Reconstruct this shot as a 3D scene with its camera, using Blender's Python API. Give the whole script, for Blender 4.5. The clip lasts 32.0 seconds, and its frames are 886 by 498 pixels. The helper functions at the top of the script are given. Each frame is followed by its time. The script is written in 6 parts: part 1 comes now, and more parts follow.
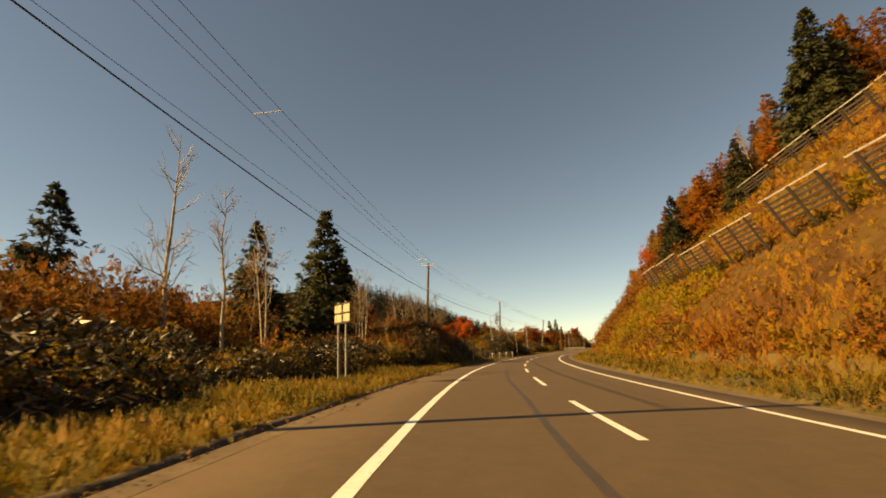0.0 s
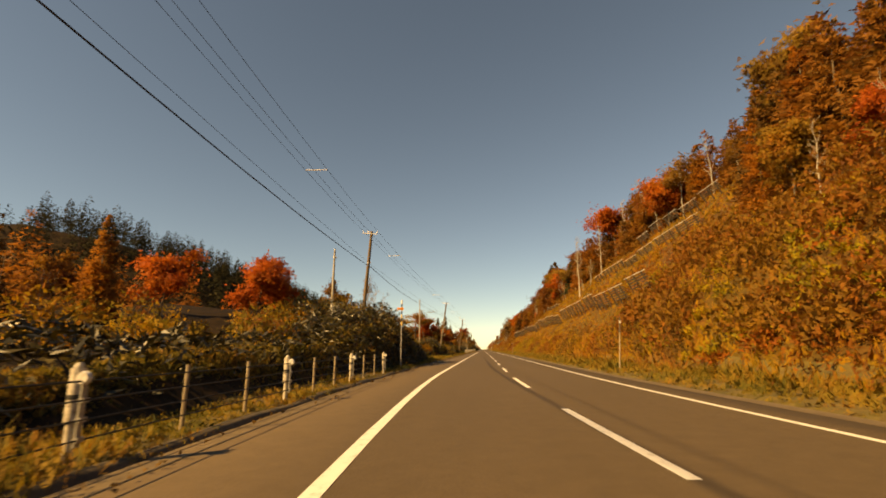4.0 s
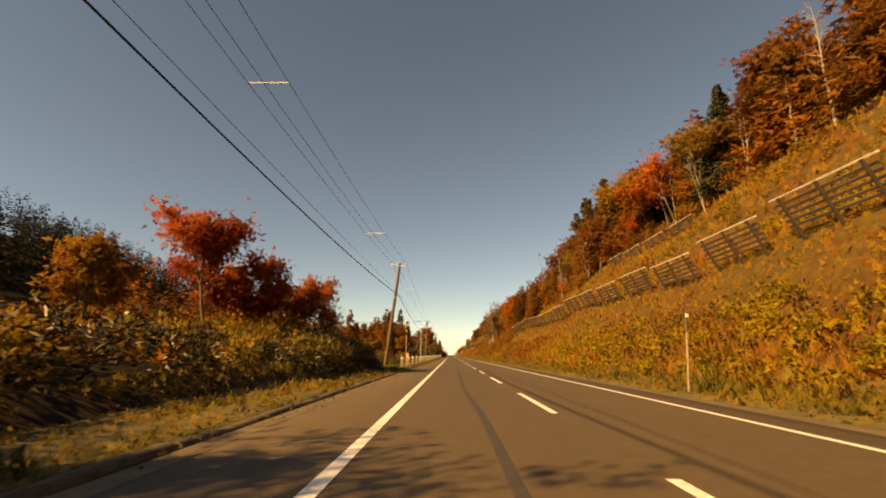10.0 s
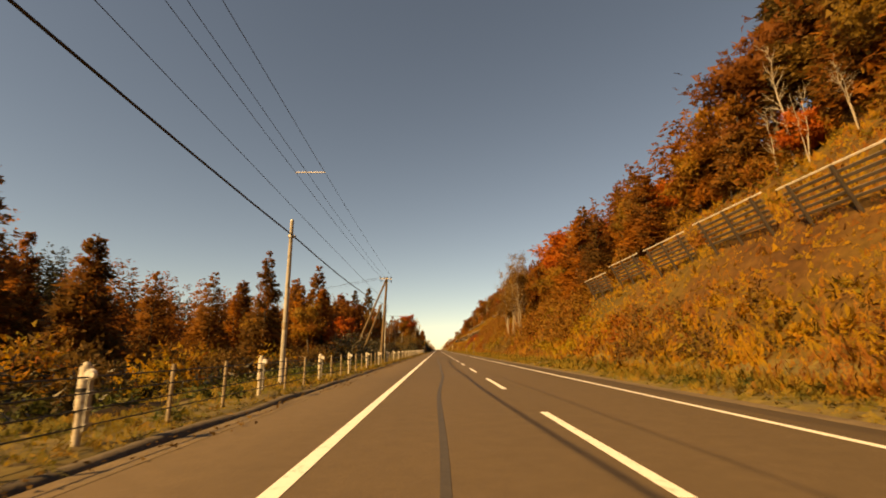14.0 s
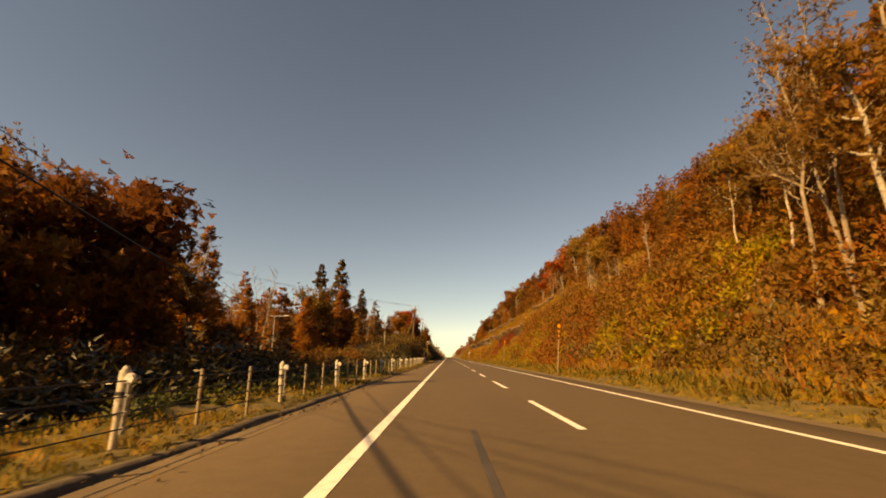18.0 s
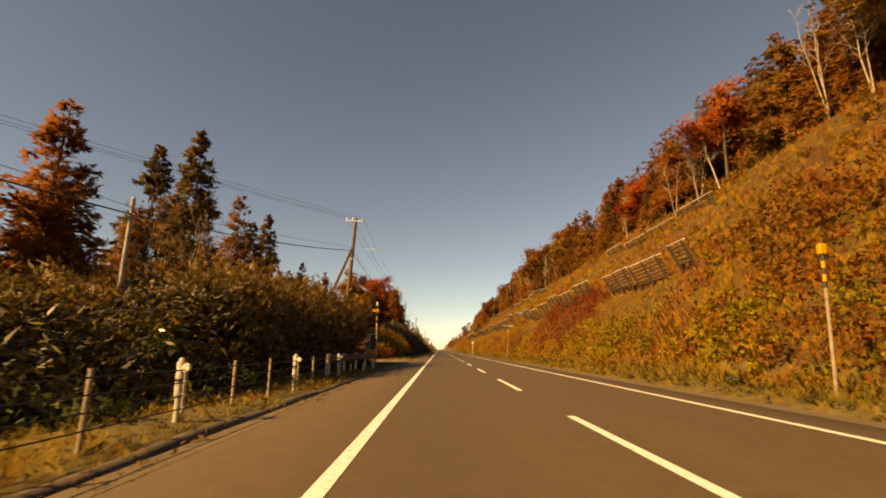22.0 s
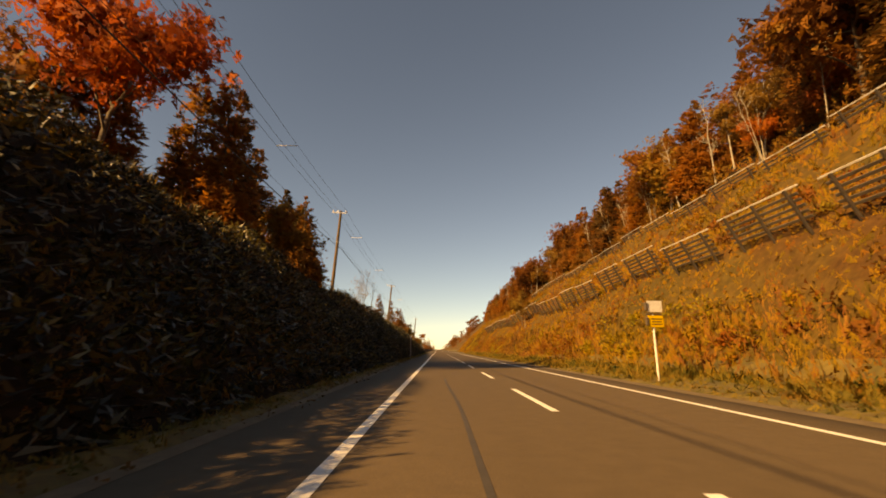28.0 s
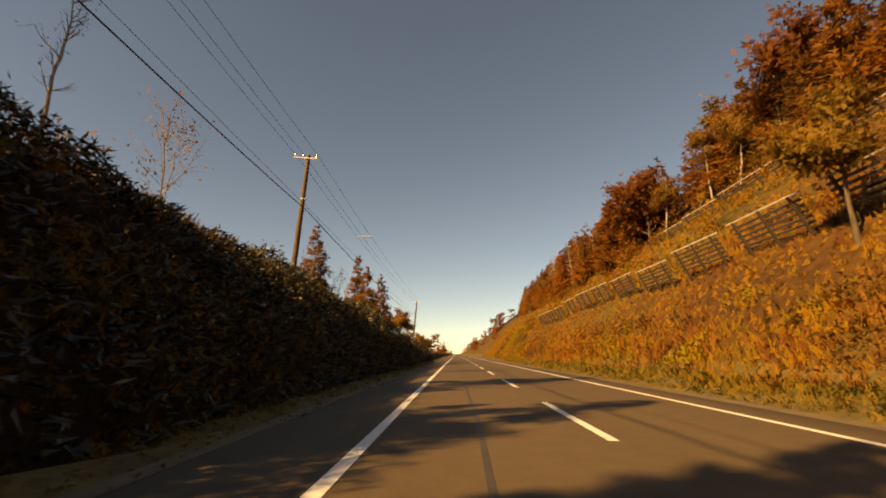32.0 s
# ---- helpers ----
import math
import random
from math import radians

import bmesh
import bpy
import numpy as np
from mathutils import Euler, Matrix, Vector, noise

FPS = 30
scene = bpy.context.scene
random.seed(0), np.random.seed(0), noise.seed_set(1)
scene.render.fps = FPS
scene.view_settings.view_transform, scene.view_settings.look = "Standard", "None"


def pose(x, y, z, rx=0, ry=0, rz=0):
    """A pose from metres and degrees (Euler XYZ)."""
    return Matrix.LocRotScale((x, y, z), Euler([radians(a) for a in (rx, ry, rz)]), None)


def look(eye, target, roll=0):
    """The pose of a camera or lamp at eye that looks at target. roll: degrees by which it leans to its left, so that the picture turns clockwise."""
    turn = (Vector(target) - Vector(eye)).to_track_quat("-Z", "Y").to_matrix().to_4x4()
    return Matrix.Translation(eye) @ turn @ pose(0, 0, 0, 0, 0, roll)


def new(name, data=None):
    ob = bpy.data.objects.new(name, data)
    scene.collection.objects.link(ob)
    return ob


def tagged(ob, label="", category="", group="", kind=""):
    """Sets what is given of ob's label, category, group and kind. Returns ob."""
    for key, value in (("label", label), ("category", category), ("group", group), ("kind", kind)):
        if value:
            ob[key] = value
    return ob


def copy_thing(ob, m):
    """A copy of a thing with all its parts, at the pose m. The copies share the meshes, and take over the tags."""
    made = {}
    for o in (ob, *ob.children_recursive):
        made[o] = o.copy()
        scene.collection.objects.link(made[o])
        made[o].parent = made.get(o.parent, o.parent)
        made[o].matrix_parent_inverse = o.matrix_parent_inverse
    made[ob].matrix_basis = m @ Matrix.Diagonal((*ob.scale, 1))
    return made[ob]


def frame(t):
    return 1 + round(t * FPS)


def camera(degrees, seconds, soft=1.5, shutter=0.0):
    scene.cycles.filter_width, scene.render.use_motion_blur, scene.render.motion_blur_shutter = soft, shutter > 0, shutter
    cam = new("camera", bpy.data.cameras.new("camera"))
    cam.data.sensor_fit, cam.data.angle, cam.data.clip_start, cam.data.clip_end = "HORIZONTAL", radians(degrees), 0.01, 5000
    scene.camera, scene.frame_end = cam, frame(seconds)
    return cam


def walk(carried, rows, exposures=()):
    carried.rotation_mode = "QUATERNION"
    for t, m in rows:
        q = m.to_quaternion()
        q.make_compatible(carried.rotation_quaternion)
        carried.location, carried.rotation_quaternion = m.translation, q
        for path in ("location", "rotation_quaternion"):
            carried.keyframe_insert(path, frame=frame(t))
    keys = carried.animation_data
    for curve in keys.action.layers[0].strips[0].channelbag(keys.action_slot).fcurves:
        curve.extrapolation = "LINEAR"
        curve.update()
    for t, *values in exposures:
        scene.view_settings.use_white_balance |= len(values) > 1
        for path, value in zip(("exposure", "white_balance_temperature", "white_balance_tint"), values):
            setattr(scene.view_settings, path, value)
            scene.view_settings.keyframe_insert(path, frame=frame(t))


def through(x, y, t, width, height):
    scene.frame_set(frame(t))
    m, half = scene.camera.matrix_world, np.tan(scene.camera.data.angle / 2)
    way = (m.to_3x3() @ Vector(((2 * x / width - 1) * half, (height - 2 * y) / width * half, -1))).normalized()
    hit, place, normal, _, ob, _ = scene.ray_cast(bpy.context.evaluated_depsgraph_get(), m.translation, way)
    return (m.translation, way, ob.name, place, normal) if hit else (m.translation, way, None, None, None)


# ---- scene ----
# ---------------------------------------------------------------- camera
FOV = 88.8
cam = camera(FOV, 32.0, soft=1.8, shutter=0.09)
# seconds, place, heading, pitch, roll
PATH = [
    (0.0, 10.41, 4.00, 1.282, 19.60, 13.00, 2.79),
    (0.5, 8.19, 11.76, 1.264, 16.20, 12.70, 2.31),
    (1.0, 6.22, 19.47, 1.246, 13.15, 12.40, 1.84),
    (1.5, 4.46, 27.13, 1.228, 10.50, 12.20, 1.37),
    (2.0, 2.92, 34.77, 1.210, 8.10, 12.40, 0.91),
    (2.5, 1.59, 42.41, 1.192, 6.70, 12.70, 0.45),
    (3.0, 0.46, 50.05, 1.175, 7.05, 13.10, 0.00),
    (3.5, -0.47, 57.71, 1.175, 6.40, 12.70, 0.00),
    (5.5, -2.17, 88.66, 1.175, 0.93, 12.35, 0.00),
    (6.0, -2.16, 96.45, 1.175, 0.83, 12.42, -0.24),
    (6.5, -2.15, 104.27, 1.175, 0.93, 12.42, -0.42),
    (7.0, -2.13, 112.13, 1.175, 1.43, 12.80, -0.36),
    (7.5, -2.12, 120.03, 1.175, 1.23, 12.95, -0.36),
    (8.0, -2.12, 127.99, 1.175, 0.43, 13.03, -0.42),
    (8.5, -2.12, 135.99, 1.175, -0.77, 12.65, -0.48),
    (9.0, -2.13, 144.03, 1.175, 0.03, 12.72, -0.18),
    (9.5, -2.13, 152.11, 1.175, 1.83, 13.10, 0.00),
    (10.0, -2.13, 160.24, 1.175, 0.93, 13.17, -0.24),
    (10.5, -2.14, 168.39, 1.175, -0.47, 12.72, -0.48),
    (11.0, -2.14, 176.58, 1.175, -0.07, 12.80, -0.24),
    (11.5, -2.14, 184.80, 1.175, 1.83, 13.17, 0.36),
    (12.0, -2.12, 193.04, 1.175, 2.33, 13.17, 0.66),
    (12.5, -2.09, 201.30, 1.175, 2.03, 13.03, 0.66),
    (13.0, -2.07, 209.57, 1.175, 0.03, 12.95, 0.30),
    (13.5, -2.02, 217.85, 1.175, -0.47, 12.72, 0.18),
    (14.0, -1.97, 226.13, 1.175, -0.67, 12.50, 0.30),
    (14.5, -2.01, 234.41, 1.175, -0.97, 12.35, 0.24),
    (16.5, -2.17, 267.46, 1.175, -0.50, 12.35, 0.00),
    (17.0, -2.22, 275.69, 1.175, 0.10, 12.65, 0.36),
    (17.5, -2.22, 283.89, 1.175, 0.80, 13.10, 0.06),
    (18.0, -2.22, 292.07, 1.175, 0.60, 13.40, -0.24),
    (18.5, -2.22, 300.23, 1.175, 1.30, 13.17, -0.18),
    (19.0, -2.22, 308.36, 1.175, 1.30, 12.88, -0.06),
    (19.5, -2.22, 316.46, 1.175, 0.30, 12.50, 0.00),
    (20.0, -2.26, 324.54, 1.175, 0.10, 12.42, 0.12),
    (20.5, -2.30, 332.59, 1.175, -0.10, 12.50, 0.12),
    (21.0, -2.34, 340.61, 1.175, -0.30, 12.50, 0.06),
    (21.5, -2.34, 348.61, 1.175, -0.40, 12.65, 0.00),
    (22.0, -2.33, 356.58, 1.175, -0.50, 12.50, 0.00),
    (22.5, -2.33, 364.53, 1.175, -0.30, 12.50, 0.18),
    (23.0, -2.33, 372.45, 1.175, 0.60, 12.80, 0.30),
    (23.5, -2.32, 380.36, 1.175, 1.50, 13.25, 0.48),
    (24.0, -2.32, 388.25, 1.175, 2.30, 13.47, 0.18),
    (24.5, -2.31, 396.13, 1.175, 1.10, 13.40, -0.06),
    (25.0, -2.30, 403.99, 1.175, -0.70, 12.88, -0.36),
    (25.5, -2.28, 411.84, 1.175, 1.10, 12.95, 0.30),
    (27.5, -2.23, 443.18, 1.175, -0.40, 12.26, 0.18),
    (28.0, -2.22, 451.01, 1.175, -0.60, 12.50, 0.12),
    (28.5, -2.21, 458.83, 1.175, -0.50, 12.58, 0.06),
    (29.0, -2.20, 466.65, 1.175, -0.20, 12.74, -0.18),
    (29.5, -2.18, 474.48, 1.175, 0.50, 13.06, -0.18),
    (30.0, -2.17, 482.29, 1.175, 0.80, 13.22, -0.18),
    (30.5, -2.16, 490.10, 1.175, 1.00, 12.98, -0.24),
    (31.0, -2.15, 497.89, 1.175, 0.70, 12.66, -0.18),
    (31.5, -2.13, 505.67, 1.175, 1.10, 12.82, 0.12),
    (32.0, -2.12, 513.42, 1.175, 1.60, 13.06, 0.24),
]
# seconds, stops, kelvin, tint
LOOK = [(0.0, 1.05, 13600, 8), (7.0, 1.05, 14600, 11), (14.0, 1.05, 14900, 14), (21.5, 1.05, 15300, 16), (26.0, 1.05, 15300, 17), (32.0, 1.05, 14800, 15)]
walk(cam, [(t, pose(x, y, z, 90 + p, r, h)) for t, x, y, z, h, p, r in PATH], LOOK)

# ---------------------------------------------------------------- light
SUN_FROM = Vector((-0.68, -0.49, 0.545)).normalized()
world = bpy.data.worlds.new("sky")
scene.world = world
world.use_nodes = True
wn = world.node_tree.nodes
sky = wn.new("ShaderNodeTexSky")
sky.sky_type = "NISHITA"
sky.sun_disc = False
sky.sun_elevation = math.asin(SUN_FROM.z)
sky.sun_rotation = math.atan2(SUN_FROM.x, SUN_FROM.y)
sky.altitude = 1500
sky.air_density = 0.85
sky.dust_density = 0.1
sky.ozone_density = 3.0
wn["Background"].inputs["Strength"].default_value = 0.074
world.node_tree.links.new(sky.outputs[0], wn["Background"].inputs[0])
sun = new("sun", bpy.data.lights.new("sun", "SUN"))
sun.data.energy = 4.5
sun.data.angle = radians(0.55)
sun.data.color = (1.0, 0.74, 0.44)
sun.matrix_world = look((0, 0, 60), Vector((0, 0, 60)) - SUN_FROM)

# ---------------------------------------------------------------- materials
def mat(name, rough=0.8, metal=0.0, spec=0.5):
    m = bpy.data.materials.new(name)
    m.use_nodes = True
    b = m.node_tree.nodes["Principled BSDF"]
    b.inputs["Roughness"].default_value = rough
    b.inputs["Metallic"].default_value = metal
    b.inputs["Specular IOR Level"].default_value = spec
    return m, m.node_tree.nodes, m.node_tree.links, b


def ramp(nodes, stops, interp="LINEAR"):
    r = nodes.new("ShaderNodeValToRGB")
    r.color_ramp.interpolation = interp
    e = r.color_ramp.elements
    while len(e) < len(stops):
        e.new(0.5)
    for el, (p, c) in zip(e, stops):
        el.position = p
        el.color = (*c, 1)
    return r


def noise_node(nodes, links, scale, detail=4, rough=0.55, coord="Object", stretch=None):
    tc = nodes.new("ShaderNodeTexCoord")
    n = nodes.new("ShaderNodeTexNoise")
    n.inputs["Scale"].default_value = scale
    n.inputs["Detail"].default_value = detail
    n.inputs["Roughness"].default_value = rough
    if stretch:
        mp = nodes.new("ShaderNodeMapping")
        mp.inputs["Scale"].default_value = stretch
        links.new(tc.outputs[coord], mp.inputs["Vector"])
        links.new(mp.outputs[0], n.inputs["Vector"])
    else:
        links.new(tc.outputs[coord], n.inputs["Vector"])
    return n


def mix(nodes, links, fac, a, b, mode="MIX"):
    m = nodes.new("ShaderNodeMix")
    m.data_type = "RGBA"
    m.blend_type = mode
    for k, v in ((0, fac), (6, a), (7, b)):
        if hasattr(v, "links"):
            links.new(v, m.inputs[k])
        elif k == 0:
            m.inputs[0].default_value = v
        else:
            m.inputs[k].default_value = (*v, 1)
    return m.outputs[2]


def bump(nodes, links, bsdf, height, strength=0.4, dist=0.02):
    b = nodes.new("ShaderNodeBump")
    b.inputs["Strength"].default_value = strength
    b.inputs["Distance"].default_value = dist
    links.new(height, b.inputs["Height"])
    links.new(b.outputs[0], bsdf.inputs["Normal"])


def surface(name, c1, c2, big=0.7, fine=25.0, rough=0.8, metal=0.0, relief=0.3, dirt=None, stretch=None, spec=0.5):
    """Two tones over a broad and a fine noise, with relief; dirt: a third tone in stains."""
    m, n, l, b = mat(name, rough, metal, spec)
    a = noise_node(n, l, big, 5, 0.6, stretch=stretch)
    f = noise_node(n, l, fine, 3, 0.6, stretch=stretch)
    r = ramp(n, [(0.35, c1), (0.65, c2)])
    l.new(a.outputs[0], r.inputs[0])
    g = ramp(n, [(0.3, (0.78, 0.78, 0.78)), (0.7, (1.15, 1.15, 1.15))])
    l.new(f.outputs[0], g.inputs[0])
    col = mix(n, l, 1.0, r.outputs[0], g.outputs[0], "MULTIPLY")
    if dirt:
        d = noise_node(n, l, big * 2.7, 6, 0.7, stretch=stretch)
        dr = ramp(n, [(0.52, (0, 0, 0)), (0.68, (1, 1, 1))])
        l.new(d.outputs[0], dr.inputs[0])
        col = mix(n, l, dr.outputs[0], col, dirt)
    l.new(col, b.inputs["Base Color"])
    if relief:
        bump(n, l, b, f.outputs[0], relief, 0.01)
    return m


def leaf_mat(name, palette, patch=0.12, rough=0.55, through=0.35, rand=0.5, objrand=0.0, spec=0.3, lace=0.0, open_=0.47, span=0.56, streak=None):
    """Leaves or blades: a palette walked by a broad noise, each leaf's own chance and each plant's own chance."""
    m, n, l, b = mat(name, rough, 0.0, spec)
    a = noise_node(n, l, patch, 4, 0.6)
    geo = n.new("ShaderNodeNewGeometry")
    s1 = n.new("ShaderNodeMath"); s1.operation = "SUBTRACT"
    l.new(geo.outputs["Random Per Island"], s1.inputs[0]); s1.inputs[1].default_value = 0.5
    s2 = n.new("ShaderNodeMath"); s2.operation = "MULTIPLY_ADD"
    l.new(s1.outputs[0], s2.inputs[0]); s2.inputs[1].default_value = rand
    l.new(a.outputs[0], s2.inputs[2])
    fac = s2.outputs[0]
    if objrand:
        oi = n.new("ShaderNodeObjectInfo")
        s3 = n.new("ShaderNodeMath"); s3.operation = "SUBTRACT"
        l.new(oi.outputs["Random"], s3.inputs[0]); s3.inputs[1].default_value = 0.5
        s4 = n.new("ShaderNodeMath"); s4.operation = "MULTIPLY_ADD"
        l.new(s3.outputs[0], s4.inputs[0]); s4.inputs[1].default_value = objrand
        l.new(fac, s4.inputs[2])
        fac = s4.outputs[0]
    k = len(palette)
    r = ramp(n, [(0.5 + span * (i / (k - 1) - 0.5), c) for i, c in enumerate(palette)])
    l.new(fac, r.inputs[0])
    l.new(r.outputs[0], b.inputs["Base Color"])
    if through:
        t = n.new("ShaderNodeBsdfTranslucent")
        l.new(r.outputs[0], t.inputs["Color"])
        ms = n.new("ShaderNodeMixShader")
        ms.inputs[0].default_value = through
        l.new(b.outputs[0], ms.inputs[1]); l.new(t.outputs[0], ms.inputs[2])
        l.new(ms.outputs[0], n["Material Output"].inputs["Surface"])
        if lace:
            # each spray is broken up into small leaves with gaps between them
            ho = noise_node(n, l, lace, 1, 0.5, stretch=streak)
            cut = n.new("ShaderNodeMath"); cut.operation = "GREATER_THAN"
            l.new(ho.outputs[0], cut.inputs[0]); cut.inputs[1].default_value = open_
            tr = n.new("ShaderNodeBsdfTransparent")
            m2 = n.new("ShaderNodeMixShader")
            l.new(cut.outputs[0], m2.inputs[0]); l.new(tr.outputs[0], m2.inputs[1]); l.new(ms.outputs[0], m2.inputs[2])
            l.new(m2.outputs[0], n["Material Output"].inputs["Surface"])
    return m


def asphalt_mat():
    m, n, l, b = mat("asphalt", 0.85, 0.0, 0.35)
    big = noise_node(n, l, 0.25, 5, 0.6, stretch=(1.0, 0.12, 1.0))
    fine = noise_node(n, l, 60.0, 3, 0.7)
    mid = noise_node(n, l, 3.0, 5, 0.65)
    r = ramp(n, [(0.3, (0.086, 0.061, 0.036)), (0.7, (0.108, 0.076, 0.045))])
    l.new(big.outputs[0], r.inputs[0])
    g = ramp(n, [(0.3, (0.72, 0.72, 0.72)), (0.7, (1.25, 1.25, 1.25))])
    l.new(fine.outputs[0], g.inputs[0])
    g2 = ramp(n, [(0.3, (0.88, 0.88, 0.88)), (0.7, (1.1, 1.1, 1.1))])
    l.new(mid.outputs[0], g2.inputs[0])
    c = mix(n, l, 1.0, r.outputs[0], g.outputs[0], "MULTIPLY")
    c = mix(n, l, 1.0, c, g2.outputs[0], "MULTIPLY")
    l.new(c, b.inputs["Base Color"])
    bump(n, l, b, fine.outputs[0], 0.5, 0.006)
    return m


def paint_mat():
    m, n, l, b = mat("road_paint", 0.6, 0.0, 0.4)
    f = noise_node(n, l, 7.0, 6, 0.75)
    r = ramp(n, [(0.3, (0.42, 0.39, 0.33)), (0.46, (0.78, 0.76, 0.70)), (0.8, (0.84, 0.82, 0.77))])
    l.new(f.outputs[0], r.inputs[0])
    l.new(r.outputs[0], b.inputs["Base Color"])
    bump(n, l, b, f.outputs[0], 0.2, 0.004)
    return m


def soil_mat():
    m, n, l, b = mat("ground", 0.95, 0.0, 0.2)
    a = noise_node(n, l, 0.11, 5, 0.6)
    f = noise_node(n, l, 2.2, 6, 0.7)
    # soil tones kept dark to stand for shadow in gaps between plants
    r = ramp(n, [(0.32, (0.065, 0.049, 0.014)), (0.45, (0.11, 0.068, 0.018)), (0.57, (0.10, 0.048, 0.015)), (0.7, (0.062, 0.029, 0.012))])
    l.new(a.outputs[0], r.inputs[0])
    g = ramp(n, [(0.3, (0.55, 0.55, 0.55)), (0.7, (1.25, 1.25, 1.25))])
    l.new(f.outputs[0], g.inputs[0])
    c = mix(n, l, 1.0, r.outputs[0], g.outputs[0], "MULTIPLY")
    l.new(c, b.inputs["Base Color"])
    bump(n, l, b, f.outputs[0], 0.8, 0.15)
    return m


ASPHALT, PAINT, SOIL = asphalt_mat(), paint_mat(), soil_mat()
# leaf litter with the shade under the plants put into its dark tones
SHADED_HUMUS = surface("shade_dark_litter", (0.010, 0.007, 0.004), (0.024, 0.015, 0.008), 0.9, 9, 0.98, relief=0.8, dirt=(0.038, 0.020, 0.009), spec=0.1)
TURF = surface("turf", (0.075, 0.060, 0.016), (0.15, 0.105, 0.027), 0.9, 5, 0.95, relief=0.9, dirt=(0.060, 0.033, 0.015))
DUST = surface("shoulder_dirt", (0.115, 0.082, 0.046), (0.165, 0.118, 0.066), 1.2, 22, 0.95, relief=0.5, dirt=(0.095, 0.069, 0.041))
TAR = surface("crack_sealant", (0.042, 0.034, 0.024), (0.060, 0.048, 0.034), 2.0, 18, rough=0.7)
CONCRETE = surface("weathered_concrete", (0.30, 0.28, 0.24), (0.42, 0.40, 0.35), 1.3, 30, 0.9, dirt=(0.14, 0.12, 0.09))
WOOD_POLE = surface("creosoted_wood", (0.10, 0.065, 0.035), (0.17, 0.115, 0.062), 1.2, 18, 0.85, stretch=(6, 6, 0.5), dirt=(0.05, 0.035, 0.02))
GALV = surface("galvanised_steel", (0.30, 0.30, 0.29), (0.42, 0.41, 0.39), 2.0, 40, 0.55, 0.6, 0.1)
RUSTY = surface("weathered_steel", (0.075, 0.058, 0.042), (0.13, 0.105, 0.08), 2.5, 30, 0.75, 0.25, 0.2, dirt=(0.10, 0.05, 0.025))
FENCE_DARK = surface("fence_upright_steel", (0.035, 0.027, 0.020), (0.062, 0.048, 0.036), 2.5, 30, 0.8, 0.2, 0.2, dirt=(0.07, 0.035, 0.02))
FENCE_SLAT = surface("fence_slat", (0.085, 0.066, 0.050), (0.15, 0.122, 0.095), 2.2, 26, 0.8, 0.1, 0.3, dirt=(0.05, 0.036, 0.026), stretch=(1, 0.25, 1))
FENCE_RAIL = surface("fence_rail", (0.48, 0.45, 0.39), (0.60, 0.57, 0.50), 2.0, 25, 0.6, 0.1, 0.1, dirt=(0.26, 0.20, 0.14))
WHITE = surface("white_enamel", (0.66, 0.65, 0.60), (0.76, 0.75, 0.70), 2.0, 30, 0.5, 0.0, 0.05, dirt=(0.42, 0.39, 0.32))
YELLOW = surface("yellow_enamel", (0.72, 0.42, 0.02), (0.80, 0.48, 0.03), 2.0, 30, 0.45, relief=0.05)
ORANGE = surface("orange_enamel", (0.75, 0.25, 0.015), (0.82, 0.30, 0.02), 2.0, 30, 0.45, relief=0.05)
BLACK = surface("black_coating", (0.015, 0.015, 0.015), (0.03, 0.028, 0.026), 3.0, 30, 0.6, relief=0.05)
GREY_DARK = surface("dark_lettering", (0.03, 0.03, 0.035), (0.05, 0.05, 0.055), relief=0)
POST_PALE = surface("weathered_white_post", (0.24, 0.19, 0.13), (0.33, 0.27, 0.19), 3.0, 20, 0.7, dirt=(0.16, 0.09, 0.045))
POST_GREY = surface("weathered_fence_post", (0.40, 0.36, 0.29), (0.56, 0.52, 0.44), 4.0, 25, 0.7, relief=0.1, dirt=(0.20, 0.15, 0.10))
PORCELAIN = surface("porcelain", (0.70, 0.69, 0.66), (0.78, 0.77, 0.74), rough=0.25, relief=0)
CREAM = surface("cream_plate", (0.50, 0.45, 0.30), (0.58, 0.52, 0.36), 2.0, 25, 0.5, relief=0.05)
CASE = surface("case_enamel", (0.26, 0.30, 0.16), (0.34, 0.37, 0.21), 2.0, 25, 0.5, relief=0.05, dirt=(0.16, 0.15, 0.09))
TUFT_SHEET = surface("green_poster", (0.05, 0.10, 0.035), (0.08, 0.14, 0.05), 3.0, 25, 0.6, relief=0.0)
# weathered rail steel, browned darker to take in the shade it stands in
BEAM = surface("weathered_shaded_beam", (0.085, 0.066, 0.047), (0.13, 0.104, 0.078), 1.5, 20, 0.75, 0.2, 0.15, dirt=(0.06, 0.04, 0.025), stretch=(1, 0.2, 1))
BARK = surface("brown_bark", (0.075, 0.055, 0.038), (0.15, 0.115, 0.08), 2.0, 16, 0.95, relief=0.8, stretch=(3, 3, 0.6))
BIRCH = surface("white_birch_bark", (0.26, 0.22, 0.165), (0.44, 0.385, 0.30), 1.5, 9, 0.8, relief=0.4, dirt=(0.10, 0.08, 0.06), stretch=(1.5, 1.5, 4))
TWIG = surface("pale_twigs", (0.20, 0.15, 0.10), (0.30, 0.24, 0.17), 2.0, 16, 0.9, relief=0.3)
